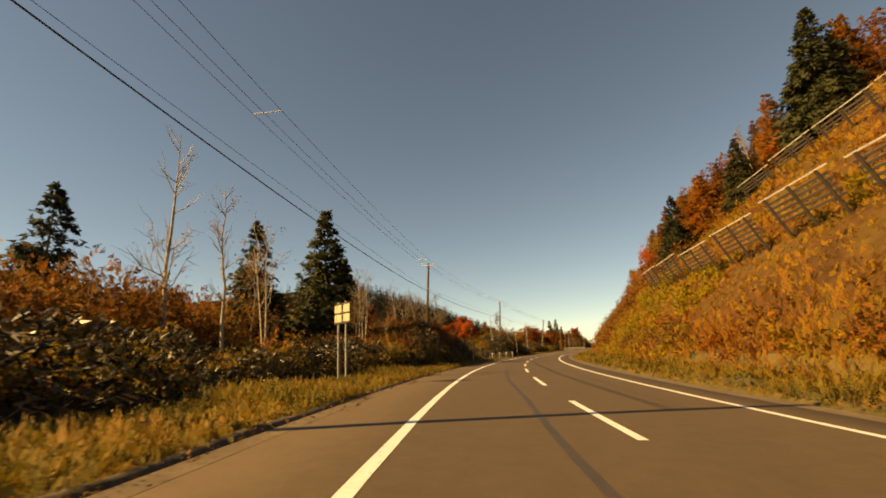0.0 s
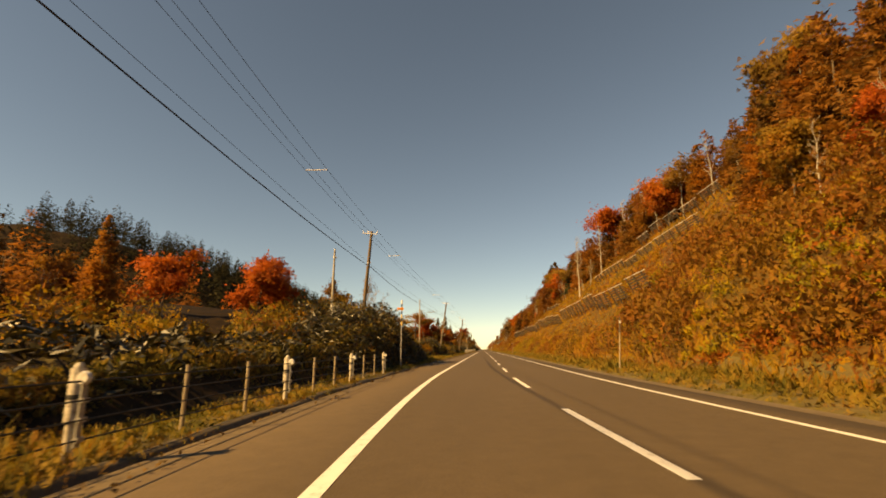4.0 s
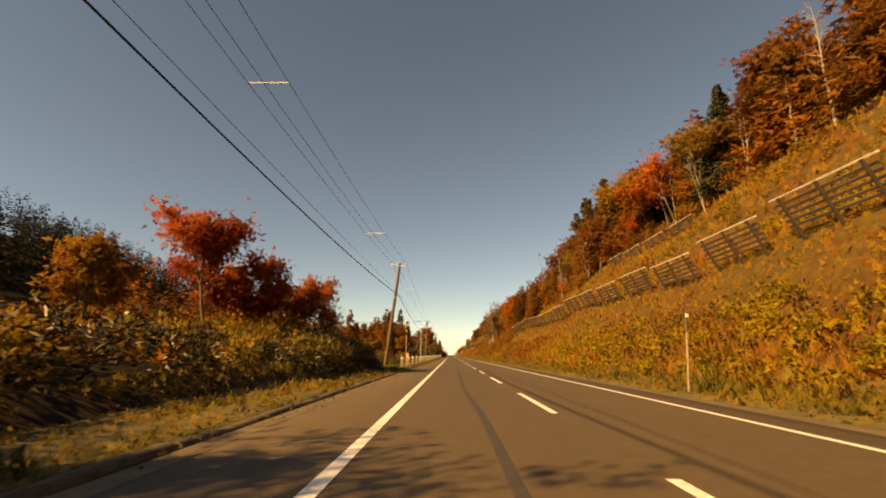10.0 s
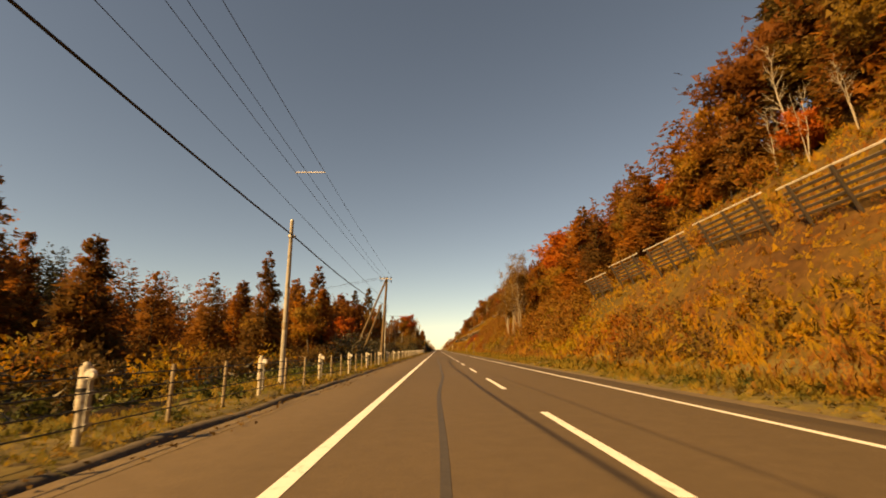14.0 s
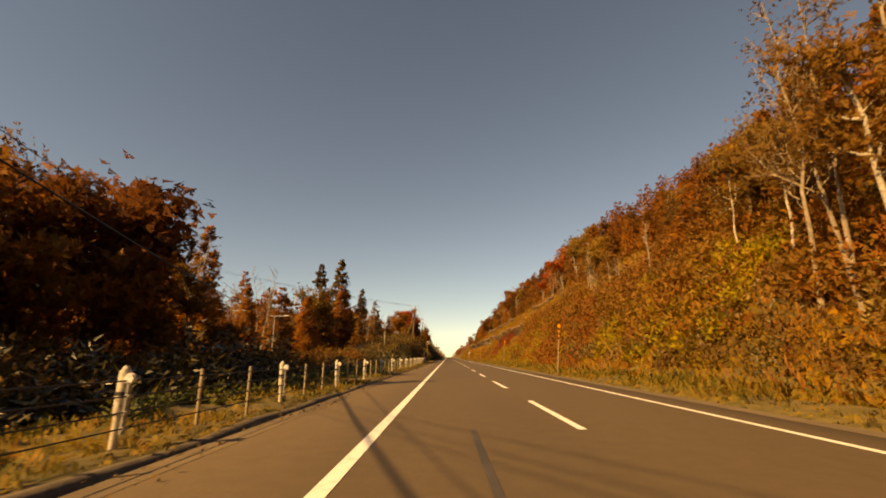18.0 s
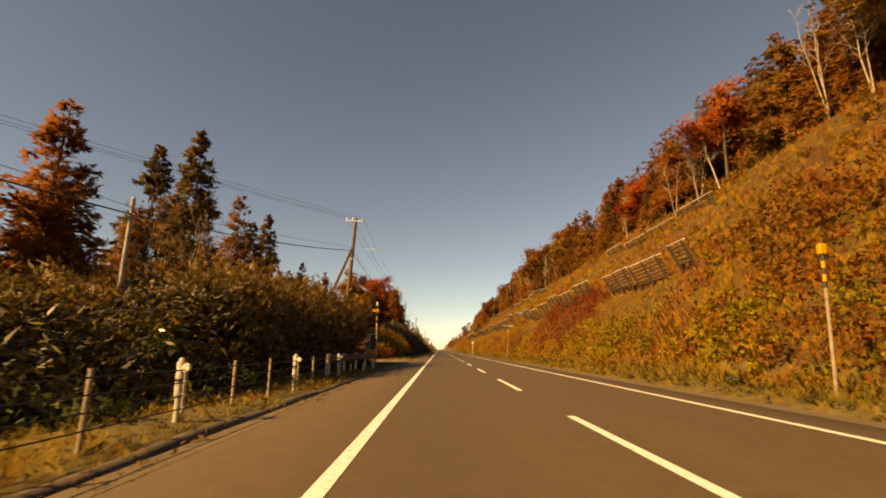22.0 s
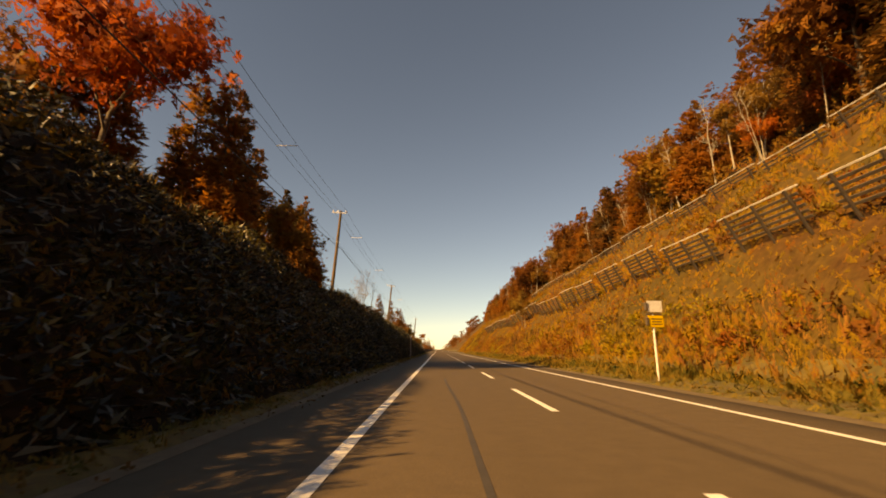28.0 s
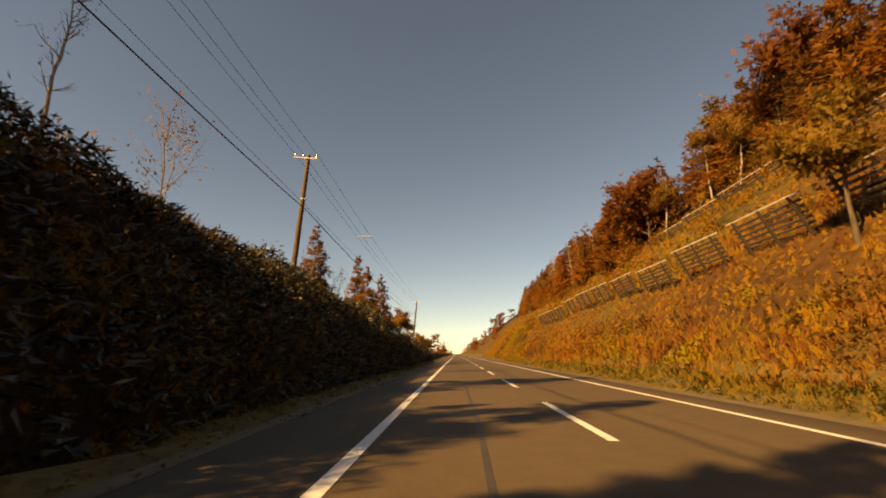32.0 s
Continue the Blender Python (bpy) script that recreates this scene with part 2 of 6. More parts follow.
LARCH = leaf_mat("larch_needles", [(0.1056, 0.0571, 0.0205), (0.1914, 0.0769, 0.0227), (0.2838, 0.099, 0.0248), (0.3498, 0.1362, 0.0313), (0.165, 0.0874, 0.0281)], 0.25, 0.75, 0.52, 0.18, 0.5, spec=0.12, lace=15.0, open_=0.38)
SPRUCE = leaf_mat("spruce_needles", [(0.018, 0.023, 0.010), (0.032, 0.038, 0.015), (0.055, 0.056, 0.022)], 0.3, 0.75, 0.18, 0.3, 0.3, spec=0.2, lace=15.0, open_=0.32)
PINE = leaf_mat("fading_needles", [(0.0978, 0.0534, 0.0185), (0.1725, 0.0754, 0.0203), (0.2415, 0.0966, 0.0247), (0.1495, 0.081, 0.0247)], 0.3, 0.75, 0.36, 0.25, 0.5, spec=0.15, lace=15.0, open_=0.38)
FIR = leaf_mat("fir_needles", [(0.058, 0.0416, 0.0156), (0.1087, 0.0676, 0.0216), (0.174, 0.0962, 0.0276), (0.087, 0.0598, 0.0204)], 0.3, 0.75, 0.3, 0.25, 0.4, spec=0.15, lace=15.0, open_=0.38)
OAK = leaf_mat("autumn_leaves", [(0.17, 0.062, 0.02), (0.24, 0.088, 0.022), (0.29, 0.132, 0.028), (0.28, 0.165, 0.036), (0.2, 0.122, 0.032), (0.14, 0.068, 0.021)], 0.2, 0.65, 0.44, 0.2, 0.75, spec=0.15, lace=14.0, open_=0.43)
MAPLE = leaf_mat("red_leaves", [(0.2912, 0.0562, 0.0221), (0.4032, 0.0918, 0.0263), (0.4144, 0.135, 0.0315)], 0.4, 0.65, 0.44, 0.3, 0.4, spec=0.15, lace=14.0, open_=0.43)
GOLD = leaf_mat("golden_leaves", [(0.21, 0.105, 0.030), (0.28, 0.150, 0.038), (0.20, 0.120, 0.040)], 0.3, 0.65, 0.44, 0.35, 0.5, spec=0.15, lace=14.0, open_=0.48)
HAZE = leaf_mat("faded_leaves", [(0.16, 0.085, 0.030), (0.21, 0.112, 0.034), (0.25, 0.145, 0.042), (0.14, 0.085, 0.034)], 0.3, 0.7, 0.45, 0.35, 0.5, spec=0.15, lace=14.0, open_=0.45)
# leaf colours lowered to near black to carry the bank's deep shade
SASA_SHADED = leaf_mat("shade_dark_bamboo_leaves", [(0.0075, 0.0077, 0.003), (0.0162, 0.0154, 0.0047), (0.0324, 0.0273, 0.0077), (0.0718, 0.0534, 0.0142)], 0.35, 0.42, 0.10, 0.8, spec=0.4)
# the darkest grass tones at both ends imitate shadowed gaps
GRASS = leaf_mat("dry_grass", [(0.066, 0.0428, 0.0133), (0.144, 0.0963, 0.0204), (0.258, 0.1552, 0.0275), (0.33, 0.1712, 0.0306), (0.246, 0.0984, 0.0235), (0.156, 0.0535, 0.0184), (0.09, 0.0332, 0.0143)], 0.085, 0.8, 0.42, 0.30, spec=0.12, span=0.54, lace=36.0, open_=0.48, streak=(1, 1, 0.09))
VERGE = leaf_mat("verge_grass", [(0.060, 0.066, 0.014), (0.13, 0.105, 0.021), (0.26, 0.170, 0.034), (0.26, 0.125, 0.030)], 0.35, 0.75, 0.38, 0.4, lace=48.0, open_=0.53, streak=(1, 1, 0.12))
STALK = leaf_mat("red_stalk_leaves", [(0.16, 0.030, 0.014), (0.24, 0.050, 0.018), (0.22, 0.085, 0.024)], 0.4, 0.7, 0.35, 0.4, lace=16.0, open_=0.49)
TUFT = leaf_mat("green_tufts", [(0.030, 0.045, 0.012), (0.060, 0.075, 0.018), (0.12, 0.105, 0.028)], 0.5, 0.7, 0.3, 0.5, lace=12.0)
SCRUB = leaf_mat("scrub_leaves", [(0.11, 0.0414, 0.0166), (0.19, 0.0639, 0.0193), (0.27, 0.1015, 0.0239), (0.16, 0.0893, 0.0258), (0.28, 0.141, 0.0294), (0.14, 0.047, 0.0184), (0.21, 0.0583, 0.0175)], 0.25, 0.7, 0.4, 0.2, spec=0.15, lace=15.0, open_=0.43)
HERB = leaf_mat("yellow_green_herbs", [(0.0964, 0.0994, 0.0181), (0.1928, 0.162, 0.0247), (0.2948, 0.216, 0.0304), (0.3742, 0.2322, 0.0323), (0.1588, 0.1242, 0.0228)], 0.3, 0.65, 0.42, 0.3, spec=0.2, lace=14.0, open_=0.42)
RUST = leaf_mat("rust_shrub_leaves", [(0.20, 0.055, 0.019), (0.30, 0.088, 0.021), (0.24, 0.100, 0.028), (0.13, 0.048, 0.019), (0.33, 0.125, 0.027)], 0.3, 0.7, 0.42, 0.25, spec=0.15, lace=15.0, open_=0.42)
UMBER = leaf_mat("brown_weed_leaves", [(0.075, 0.048, 0.021), (0.125, 0.074, 0.027), (0.18, 0.100, 0.032), (0.10, 0.050, 0.022)], 0.4, 0.75, 0.35, 0.3, spec=0.15, lace=16.0, open_=0.45)
SHRUB = leaf_mat("shrub_leaves", [(0.153, 0.0361, 0.0166), (0.255, 0.0808, 0.0202), (0.3366, 0.1472, 0.0258), (0.3468, 0.2042, 0.035), (0.153, 0.1283, 0.0276), (0.204, 0.0722, 0.0212), (0.1224, 0.0513, 0.0202)], 0.22, 0.7, 0.42, 0.18, spec=0.15, lace=17.0, open_=0.43)
FAR = leaf_mat("distant_autumn_wood", [(0.087, 0.0497, 0.0184), (0.16, 0.068, 0.0204), (0.2368, 0.081, 0.0214), (0.2752, 0.108, 0.0265), (0.1344, 0.0713, 0.0235)], 0.055, 0.8, 0.42, 0.10, spec=0.1, lace=9.0, open_=0.38)
FAR_DARK = leaf_mat("distant_conifer_wood", [(0.014, 0.015, 0.008), (0.023, 0.023, 0.011), (0.050, 0.036, 0.016)], 0.05, 0.85, 0.1, 0.2, spec=0.1, lace=4.0, open_=0.36)
THICKET = leaf_mat("thicket_leaves", [(0.070, 0.060, 0.017), (0.13, 0.098, 0.024), (0.21, 0.125, 0.030), (0.15, 0.066, 0.021), (0.32, 0.215, 0.065)], 0.3, 0.5, 0.35, 0.4, spec=0.5, lace=15.0)
WEED = leaf_mat("rust_weeds", [(0.17, 0.050, 0.016), (0.24, 0.085, 0.022), (0.30, 0.145, 0.032), (0.14, 0.060, 0.022)], 0.3, 0.8, 0.35, 0.4, lace=34.0, open_=0.55, streak=(1, 1, 0.08))
# bright twin of the dark bamboo leaves; the pale tones imitate glints
SASA_GLINT = leaf_mat("glint_bamboo_leaves", [(0.075, 0.070, 0.022), (0.14, 0.120, 0.036), (0.21, 0.165, 0.05)], 0.5, 0.33, 0.3, 0.6, spec=0.6)
KERB = surface("worn_kerb", (0.060, 0.046, 0.030), (0.115, 0.086, 0.055), 2.2, 18, 0.95, relief=0.8, dirt=(0.035, 0.028, 0.02))
# yellowing leaves with sunlight put into their bright palette
BRIAR = leaf_mat("sun_bright_bank_leaves", [(0.090, 0.080, 0.018), (0.18, 0.140, 0.026), (0.28, 0.200, 0.040), (0.21, 0.085, 0.022), (0.14, 0.115, 0.024)], 0.35, 0.5, 0.4, 0.5, spec=0.4, lace=15.0)

# ---------------------------------------------------------------- plan
# s runs along the road's centre line in metres, u to its right, v up.
BEND_END = 90.0
R_BEND = 296.9


def bank(s):
    return math.tan(radians(3.0)) * max(0.0, min(1.0, 1 - s / 50))


def axis(s):
    """Centre line: x, y and heading."""
    if s >= BEND_END:
        return 0.0, s, 0.0
    a = (BEND_END - s) / R_BEND
    return R_BEND * (1 - math.cos(a)), BEND_END - R_BEND * math.sin(a), a


def plan(s, u, v=0.0):
    x, y, a = axis(s)
    return Vector((x + u * math.cos(a), y + u * math.sin(a), v - bank(s) * max(-6.0, min(6.0, u))))


def plan_np(s, u, v):
    a = np.maximum(BEND_END - s, 0) / R_BEND
    x = R_BEND * (1 - np.cos(a)) + u * np.cos(a)
    y = np.where(s >= BEND_END, s, BEND_END - R_BEND * np.sin(a)) + u * np.sin(a)
    bk = math.tan(radians(3.0)) * np.clip(1 - s / 50, 0, 1)
    return np.stack([x, y, v - bk * np.clip(u, -6, 6)], -1)


# height of the cutting on the left along the road
LEFT_S = [-200, 30, 46, 54, 62, 68, 92, 104, 116, 126, 140, 150, 160, 168, 180, 190, 198, 203, 345, 362, 377, 389, 394.5, 398, 409.5, 413, 417, 430, 448, 462, 474, 486, 498, 512, 524, 533, 545, 560, 585, 620, 900, 3000]
LEFT_H = [0.5, 0.6, 1.4, 3.36, 2.46, 0.7, 1.6, 4.26, 1.5, 0.6, 0.5, 1.5, 1.3, 0.5, 0.7, 1.9, 1.6, -0.4, -0.3, 0.8, 2.0, 2.9, 2.2, 0.25, 0.4, 1.4, 2.5, 4.7, 7.06, 7.84, 7.73, 7.06, 6.27, 6.27, 6.94, 6.61, 5.6, 5.15, 4.48, 1.5, 1.0, 0.0]
# distance of the cutting's foot from the centre line
LEFT_F = [9.8, 9.7, 7.0, 7.2, 7.2, 7.6, 7.2, 6.9, 7.6, 9.0, 9.6, 8.8, 8.5, 8.8, 8.0, 7.9, 7.7, 8.5, 8.5, 8.5, 8.0, 7.6, 7.8, 13.5, 13.5, 9.0, 7.4, 6.9, 6.7, 6.6, 6.6, 6.6, 6.6, 6.6, 6.6, 6.6, 6.6, 6.6, 6.8, 7.0, 8.0, 9.0]


def swell(s, u, a, b, amp):
    return amp * (np.sin(s * a + u * b) + 0.6 * np.sin(s * a * 2.3 - u * b * 1.7 + 1.3) + 0.4 * np.sin(s * a * 4.1 + u * b * 3.1 + 2.1))


def height(s, u):
    """Ground above the road at s, u (arrays)."""
    s, u = np.broadcast_arrays(np.asarray(s, float), np.asarray(u, float))
    hl = np.interp(s, LEFT_S, LEFT_H)
    fl = np.interp(s, LEFT_S, LEFT_F)
    d = -u - fl
    rate = np.interp(s, [404, 411, 434, 446], [1.15, 0.5, 0.55, 1.15])
    run, brow = np.maximum(d, 0) * rate, np.maximum(hl, 0.01)
    soft = np.minimum(run, 0.6 * brow) + 0.4 * brow * (1 - np.exp(-np.maximum(run - 0.6 * brow, 0) / (0.4 * brow)))
    left = np.where(hl > 0, soft, np.maximum(hl, -np.maximum(d, 0) * 0.3))
    crest = fl + np.maximum(hl, 0) / rate
    back = np.maximum(-u - crest, 0)
    left = left + 0.04 * np.minimum(back, 60) + np.clip(back - 24, 0, 52) * 0.47 * np.interp(s, [100, 122, 150, 260, 330, 400], [0, 0.22, 0.95, 0.9, 0.25, 0])
    left = left + swell(s, u, 0.11, 0.35, 0.18) * np.clip(d / 2, 0, 1)
    rise = np.clip(u - 8.5, 0, None)
    right = 0.2 * np.clip((u - 5.2) / 3.3, 0, 1) + np.interp(rise, [0, 4.7, 11.5, 18.5, 22.5], [0, 5.7, 11.9, 18.4, 21.4]) + 0.5 * np.clip(rise - 22.5, 0, 60) + 0.08 * np.clip(rise - 82.5, 0, 300)
    right = right + swell(s, u, 0.16, 0.4, 0.22) * np.clip(rise / 3, 0, 1)
    fade = np.clip((2600 - s) / 1800, 0, 1)
    right = right * fade
    z = np.where(u > 0, right, left)
    z = np.where((u < 5.15) & (u > -5.75), -0.10, z)
    return z


def ground_at(s, u):
    return float(height(s, u))


def mesh_np(name, verts, faces, material, smooth=False, normals=None):
    """A mesh from arrays; all faces have the same number of corners."""
    me = bpy.data.meshes.new(name)
    verts = np.asarray(verts, np.float32).reshape(-1, 3)
    faces = np.asarray(faces, np.int32)
    k = faces.shape[1]
    me.vertices.add(len(verts))
    me.vertices.foreach_set("co", verts.ravel())
    me.loops.add(faces.size)
    me.loops.foreach_set("vertex_index", faces.ravel())
    me.polygons.add(len(faces))
    me.polygons.foreach_set("loop_start", np.arange(0, faces.size, k, dtype=np.int32))
    me.polygons.foreach_set("loop_total", np.full(len(faces), k, np.int32))
    if smooth:
        me.polygons.foreach_set("use_smooth", np.ones(len(faces), bool))
    me.update(calc_edges=True)
    if material:
        me.materials.append(material)
    if normals is not None:
        me.normals_split_custom_set_from_vertices(np.asarray(normals, np.float32).reshape(-1, 3))
    return me


def sheet_faces(n, m):
    i = np.arange(n * m).reshape(n, m)
    return np.stack([i[:-1, :-1], i[:-1, 1:], i[1:, 1:], i[1:, :-1]], -1).reshape(-1, 4)


# the ground: one sheet to the horizon
gs = np.concatenate([np.arange(-400, -40, 40.0), np.arange(-40, 640, 2.0), np.arange(640, 900, 10.0), np.geomspace(900, 4200, 18)])
gu = np.concatenate([-np.geomspace(2500, 75, 14), np.arange(-70, -24, 4.0), np.arange(-24, -5.95, 0.7), [-5.85, -5.72, 0, 5.12, 5.25], np.arange(5.8, 30, 0.8), np.arange(31, 90, 5.0), np.geomspace(95, 2500, 14)])
GS, GU = np.meshgrid(gs, gu, indexing="ij")
rng = np.random.default_rng(5)
gz = height(GS, GU) + rng.normal(0, 0.05, GS.shape) * (np.abs(GU) > 6)
ground = new("ground", mesh_np("ground", plan_np(GS, GU, gz), sheet_faces(len(gs), len(gu)), SOIL, True))
ground.data.materials.append(SHADED_HUMUS)
cu = (GU[:-1, :-1] + GU[1:, 1:]) / 2
cs = (GS[:-1, :-1] + GS[1:, 1:]) / 2
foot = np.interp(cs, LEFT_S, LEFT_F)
# litter, coloured dark as in shade, on the left bank and under the wood
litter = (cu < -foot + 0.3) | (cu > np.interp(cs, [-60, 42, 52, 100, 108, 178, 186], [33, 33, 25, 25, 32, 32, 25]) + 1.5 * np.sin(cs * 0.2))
ground.data.materials.append(TURF)
turf = ((cu > 5.0) & (cu < 8.8)) | ((cu < -5.6) & (cu > -foot + 0.3) & (cu > -9.5))
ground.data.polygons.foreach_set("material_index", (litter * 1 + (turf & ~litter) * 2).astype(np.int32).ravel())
tagged(ground, "earth ground of roadside verge, cut banks and hillside in autumn", "ground", kind="structure")

# the carriageway
rs = np.concatenate([np.arange(-120, 700, 3.0), np.geomspace(700, 4000, 12)])
ru = np.array([-5.65, -5.6, -3.4, 0.0, 3.4, 5.0, 5.05])
rz = np.array([-0.12, -0.025, 0.005, 0.02, 0.005, -0.02, -0.12])
RS, RU = np.meshgrid(rs, ru, indexing="ij")
road = new("road", mesh_np("road", plan_np(RS, RU, np.broadcast_to(rz, RS.shape)), sheet_faces(len(rs), len(ru)), ASPHALT))
tagged(road, "worn grey asphalt two-lane road with white edge lines", "road", kind="structure")


def strip(name, s0, s1, u0, u1, material, lift=0.006, step=4.0, wob=0.0):
    """A thin painted strip on the road as a mesh."""
    k = max(2, int((s1 - s0) / step) + 1)
    ss = np.linspace(s0, s1, k)
    w = wob * (np.sin(ss * 0.13) + 0.5 * np.sin(ss * 0.41 + 1))
    SS = np.repeat(ss, 2)
    UU = np.stack([u0 + w, u1 + w], 1).ravel()
    ZZ = np.interp(UU, ru[1:-1], rz[1:-1]) + lift
    f = np.array([[2 * i, 2 * i + 1, 2 * i + 3, 2 * i + 2] for i in range(k - 1)])
    return mesh_np(name, plan_np(SS, UU, ZZ), f, material)


def road_mark(name, me, label=""):
    ob = new(name, me)
    ob.parent = road
    if label:
        ob["label"] = label
    return ob


HALF = 3.35
road_mark("edge_line", strip("edge_line", -120, 1500, -HALF - 0.09, -HALF + 0.09, PAINT), "solid white painted edge line")
road_mark("edge_line", strip("edge_line", -120, 1500, HALF - 0.08, HALF + 0.08, PAINT), "solid white painted edge line")
for i in range(-5, 75):
    if i < 10:
        road_mark("centre_dash", strip("centre_dash", i * 10.0, i * 10.0 + 5.0, -0.075, 0.075, PAINT, step=1.25))
    else:
        if i == 10:
            straight = strip("centre_dash", 100.0, 105.0, -0.075, 0.075, PAINT, step=1.25)
        d = road_mark("centre_dash", straight)
        d.location = (0, (i - 10) * 10.0, 0)

# ---------------------------------------------------------------- plants
def part(name, me, parent, label=""):
    """One mesh object under a thing or a part."""
    ob = new(name, me)
    ob.parent = parent
    if label:
        ob["label"] = label
    return ob


def unit(v):
    return v / np.maximum(np.linalg.norm(v, axis=-1, keepdims=True), 1e-9)


def diamonds(c, d, length, width, g):
    """Leaf-shaped quads from bases c along directions d."""
    d = unit(d)
    side = unit(np.cross(d, unit(g.normal(size=d.shape))))
    length, width = np.broadcast_to(length, len(c))[:, None], np.broadcast_to(width, len(c))[:, None]
    mid = c + d * length * 0.45
    v = np.stack([c, mid + side * width / 2, c + d * length, mid - side * width / 2], 1)
    return v.reshape(-1, 3), np.arange(len(c) * 4).reshape(-1, 4)


def flecks(c, d, length, width, g):
    """Small leaves as single triangles from bases c along directions d."""
    d = unit(d)
    side = unit(np.cross(d, unit(g.normal(size=d.shape))))
    length, width = np.broadcast_to(length, len(c))[:, None], np.broadcast_to(width, len(c))[:, None]
    v = np.stack([c - side * width / 2, c + side * width / 2 + d * length * 0.25, c + d * length], 1)
    return v.reshape(-1, 3), np.arange(len(c) * 3).reshape(-1, 3)


def face_out(v, out, g, jitter=0.35):
    """Turns the triangles v to face along out; gives them and soft normals that follow the crown's shape."""
    v = v.reshape(-1, 3, 3).copy()
    out = unit(unit(out) + g.normal(size=out.shape) * jitter)
    n = np.cross(v[:, 1] - v[:, 0], v[:, 2] - v[:, 0])
    flip = (n * out).sum(1) < 0
    v[flip] = v[flip][:, ::-1]
    n[flip] *= -1
    soft = unit(out * 0.75 + unit(n) * 0.35)
    return v.reshape(-1, 3), np.repeat(soft, 3, 0)


def tubes(items, seg=5):
    """Tapered tubes through points; items: (points, radii)."""
    vs, fs, n0 = [], [], 0
    ang = np.arange(seg) * 2 * np.pi / seg
    for pts, rad in items:
        pts = np.asarray(pts, float)
        t = unit(np.gradient(pts, axis=0))
        ref = np.array([1.0, 0.2, 0.1]) if abs(t[0, 2]) > 0.7 else np.array([0.0, 0.1, 1.0])
        a = unit(np.cross(t, ref))
        b = np.cross(t, a)
        ring = pts[:, None] + (a[:, None] * np.cos(ang)[:, None] + b[:, None] * np.sin(ang)[:, None]) * np.asarray(rad)[:, None, None]
        vs.append(ring.reshape(-1, 3))
        i = np.arange(len(pts) * seg).reshape(len(pts), seg)
        j = np.roll(i, -1, 1)
        fs.append(np.stack([i[:-1], j[:-1], j[1:], i[1:]], -1).reshape(-1, 4) + n0)
        n0 += len(pts) * seg
    return np.concatenate(vs), np.concatenate(fs)


def join(a, b):
    return np.concatenate([a[0], b[0]]), np.concatenate([a[1], b[1] + len(a[0])])


def limb(start, way, length, r, g, k=5, bend=0.25, up=0.15):
    pts, p, d = [start], np.array(start, float), unit(np.asarray(way, float))
    for _ in range(k - 1):
        d = unit(d + g.normal(size=3) * bend + np.array([0, 0, up]))
        p = p + d * length / (k - 1)
        pts.append(p)
    return np.array(pts), np.linspace(r, r * 0.3, k)


def broadleaf(seed, h, spread, leaves, size, fork=0.35, lean=0.06, thick=0.017):
    """Trunk with limbs and a loose crown of leaf clumps."""
    g = np.random.default_rng(seed)
    wood, ends = [], []
    top = np.array([g.normal() * lean * h, g.normal() * lean * h, h * 0.82])
    tr = np.array([top * k + g.normal(size=3) * 0.012 * h * k for k in np.linspace(0, 1, 7)])
    wood.append((tr, np.linspace(thick * h, 0.004 * h, 7)))
    for i in range(9):
        k = g.uniform(fork, 0.95)
        s = top * k
        a = i * 2.4 + g.uniform(-0.4, 0.4)
        w = np.array([np.cos(a), np.sin(a), g.uniform(0.25, 0.9)])
        ln = spread * g.uniform(0.6, 1.05) * (1.15 - 0.55 * k)
        pts, rad = limb(s, w, ln, 0.008 * h * (1.2 - k * 0.6), g)
        wood.append((pts, rad))
        ends += [pts[-1], pts[-2], pts[-3]]
        for _ in range(4):
            q = pts[g.integers(1, 5)]
            p2, r2 = limb(q, w + g.normal(size=3) * 0.8, ln * 0.5, 0.0035 * h, g, 4)
            wood.append((p2, r2))
            ends += [p2[-1], p2[-2]]
    ends.append(top)
    ends = np.array(ends)
    idx = g.integers(0, len(ends), leaves)
    c = ends[idx] + g.normal(size=(leaves, 3)) * np.array([0.17, 0.17, 0.12]) * spread * g.uniform(0.4, 1.1, (leaves, 1))
    c[:, 2] = np.maximum(c[:, 2], fork * h * 0.7)
    out = c - ends.mean(0)
    d = unit(out) * 0.5 + g.normal(size=c.shape) * 0.8 + np.array([0, 0, -0.2])
    v, f = flecks(c, d, size * g.uniform(0.7, 1.3, leaves), size * 0.75, g)
    v, nn = face_out(v, unit(c - ends[idx]) * 0.6 + unit(out) + np.array([0, 0, 0.25]), g)
    return join(tubes(wood[:1], 7), tubes(wood[1:], 3)), (v, f, nn)


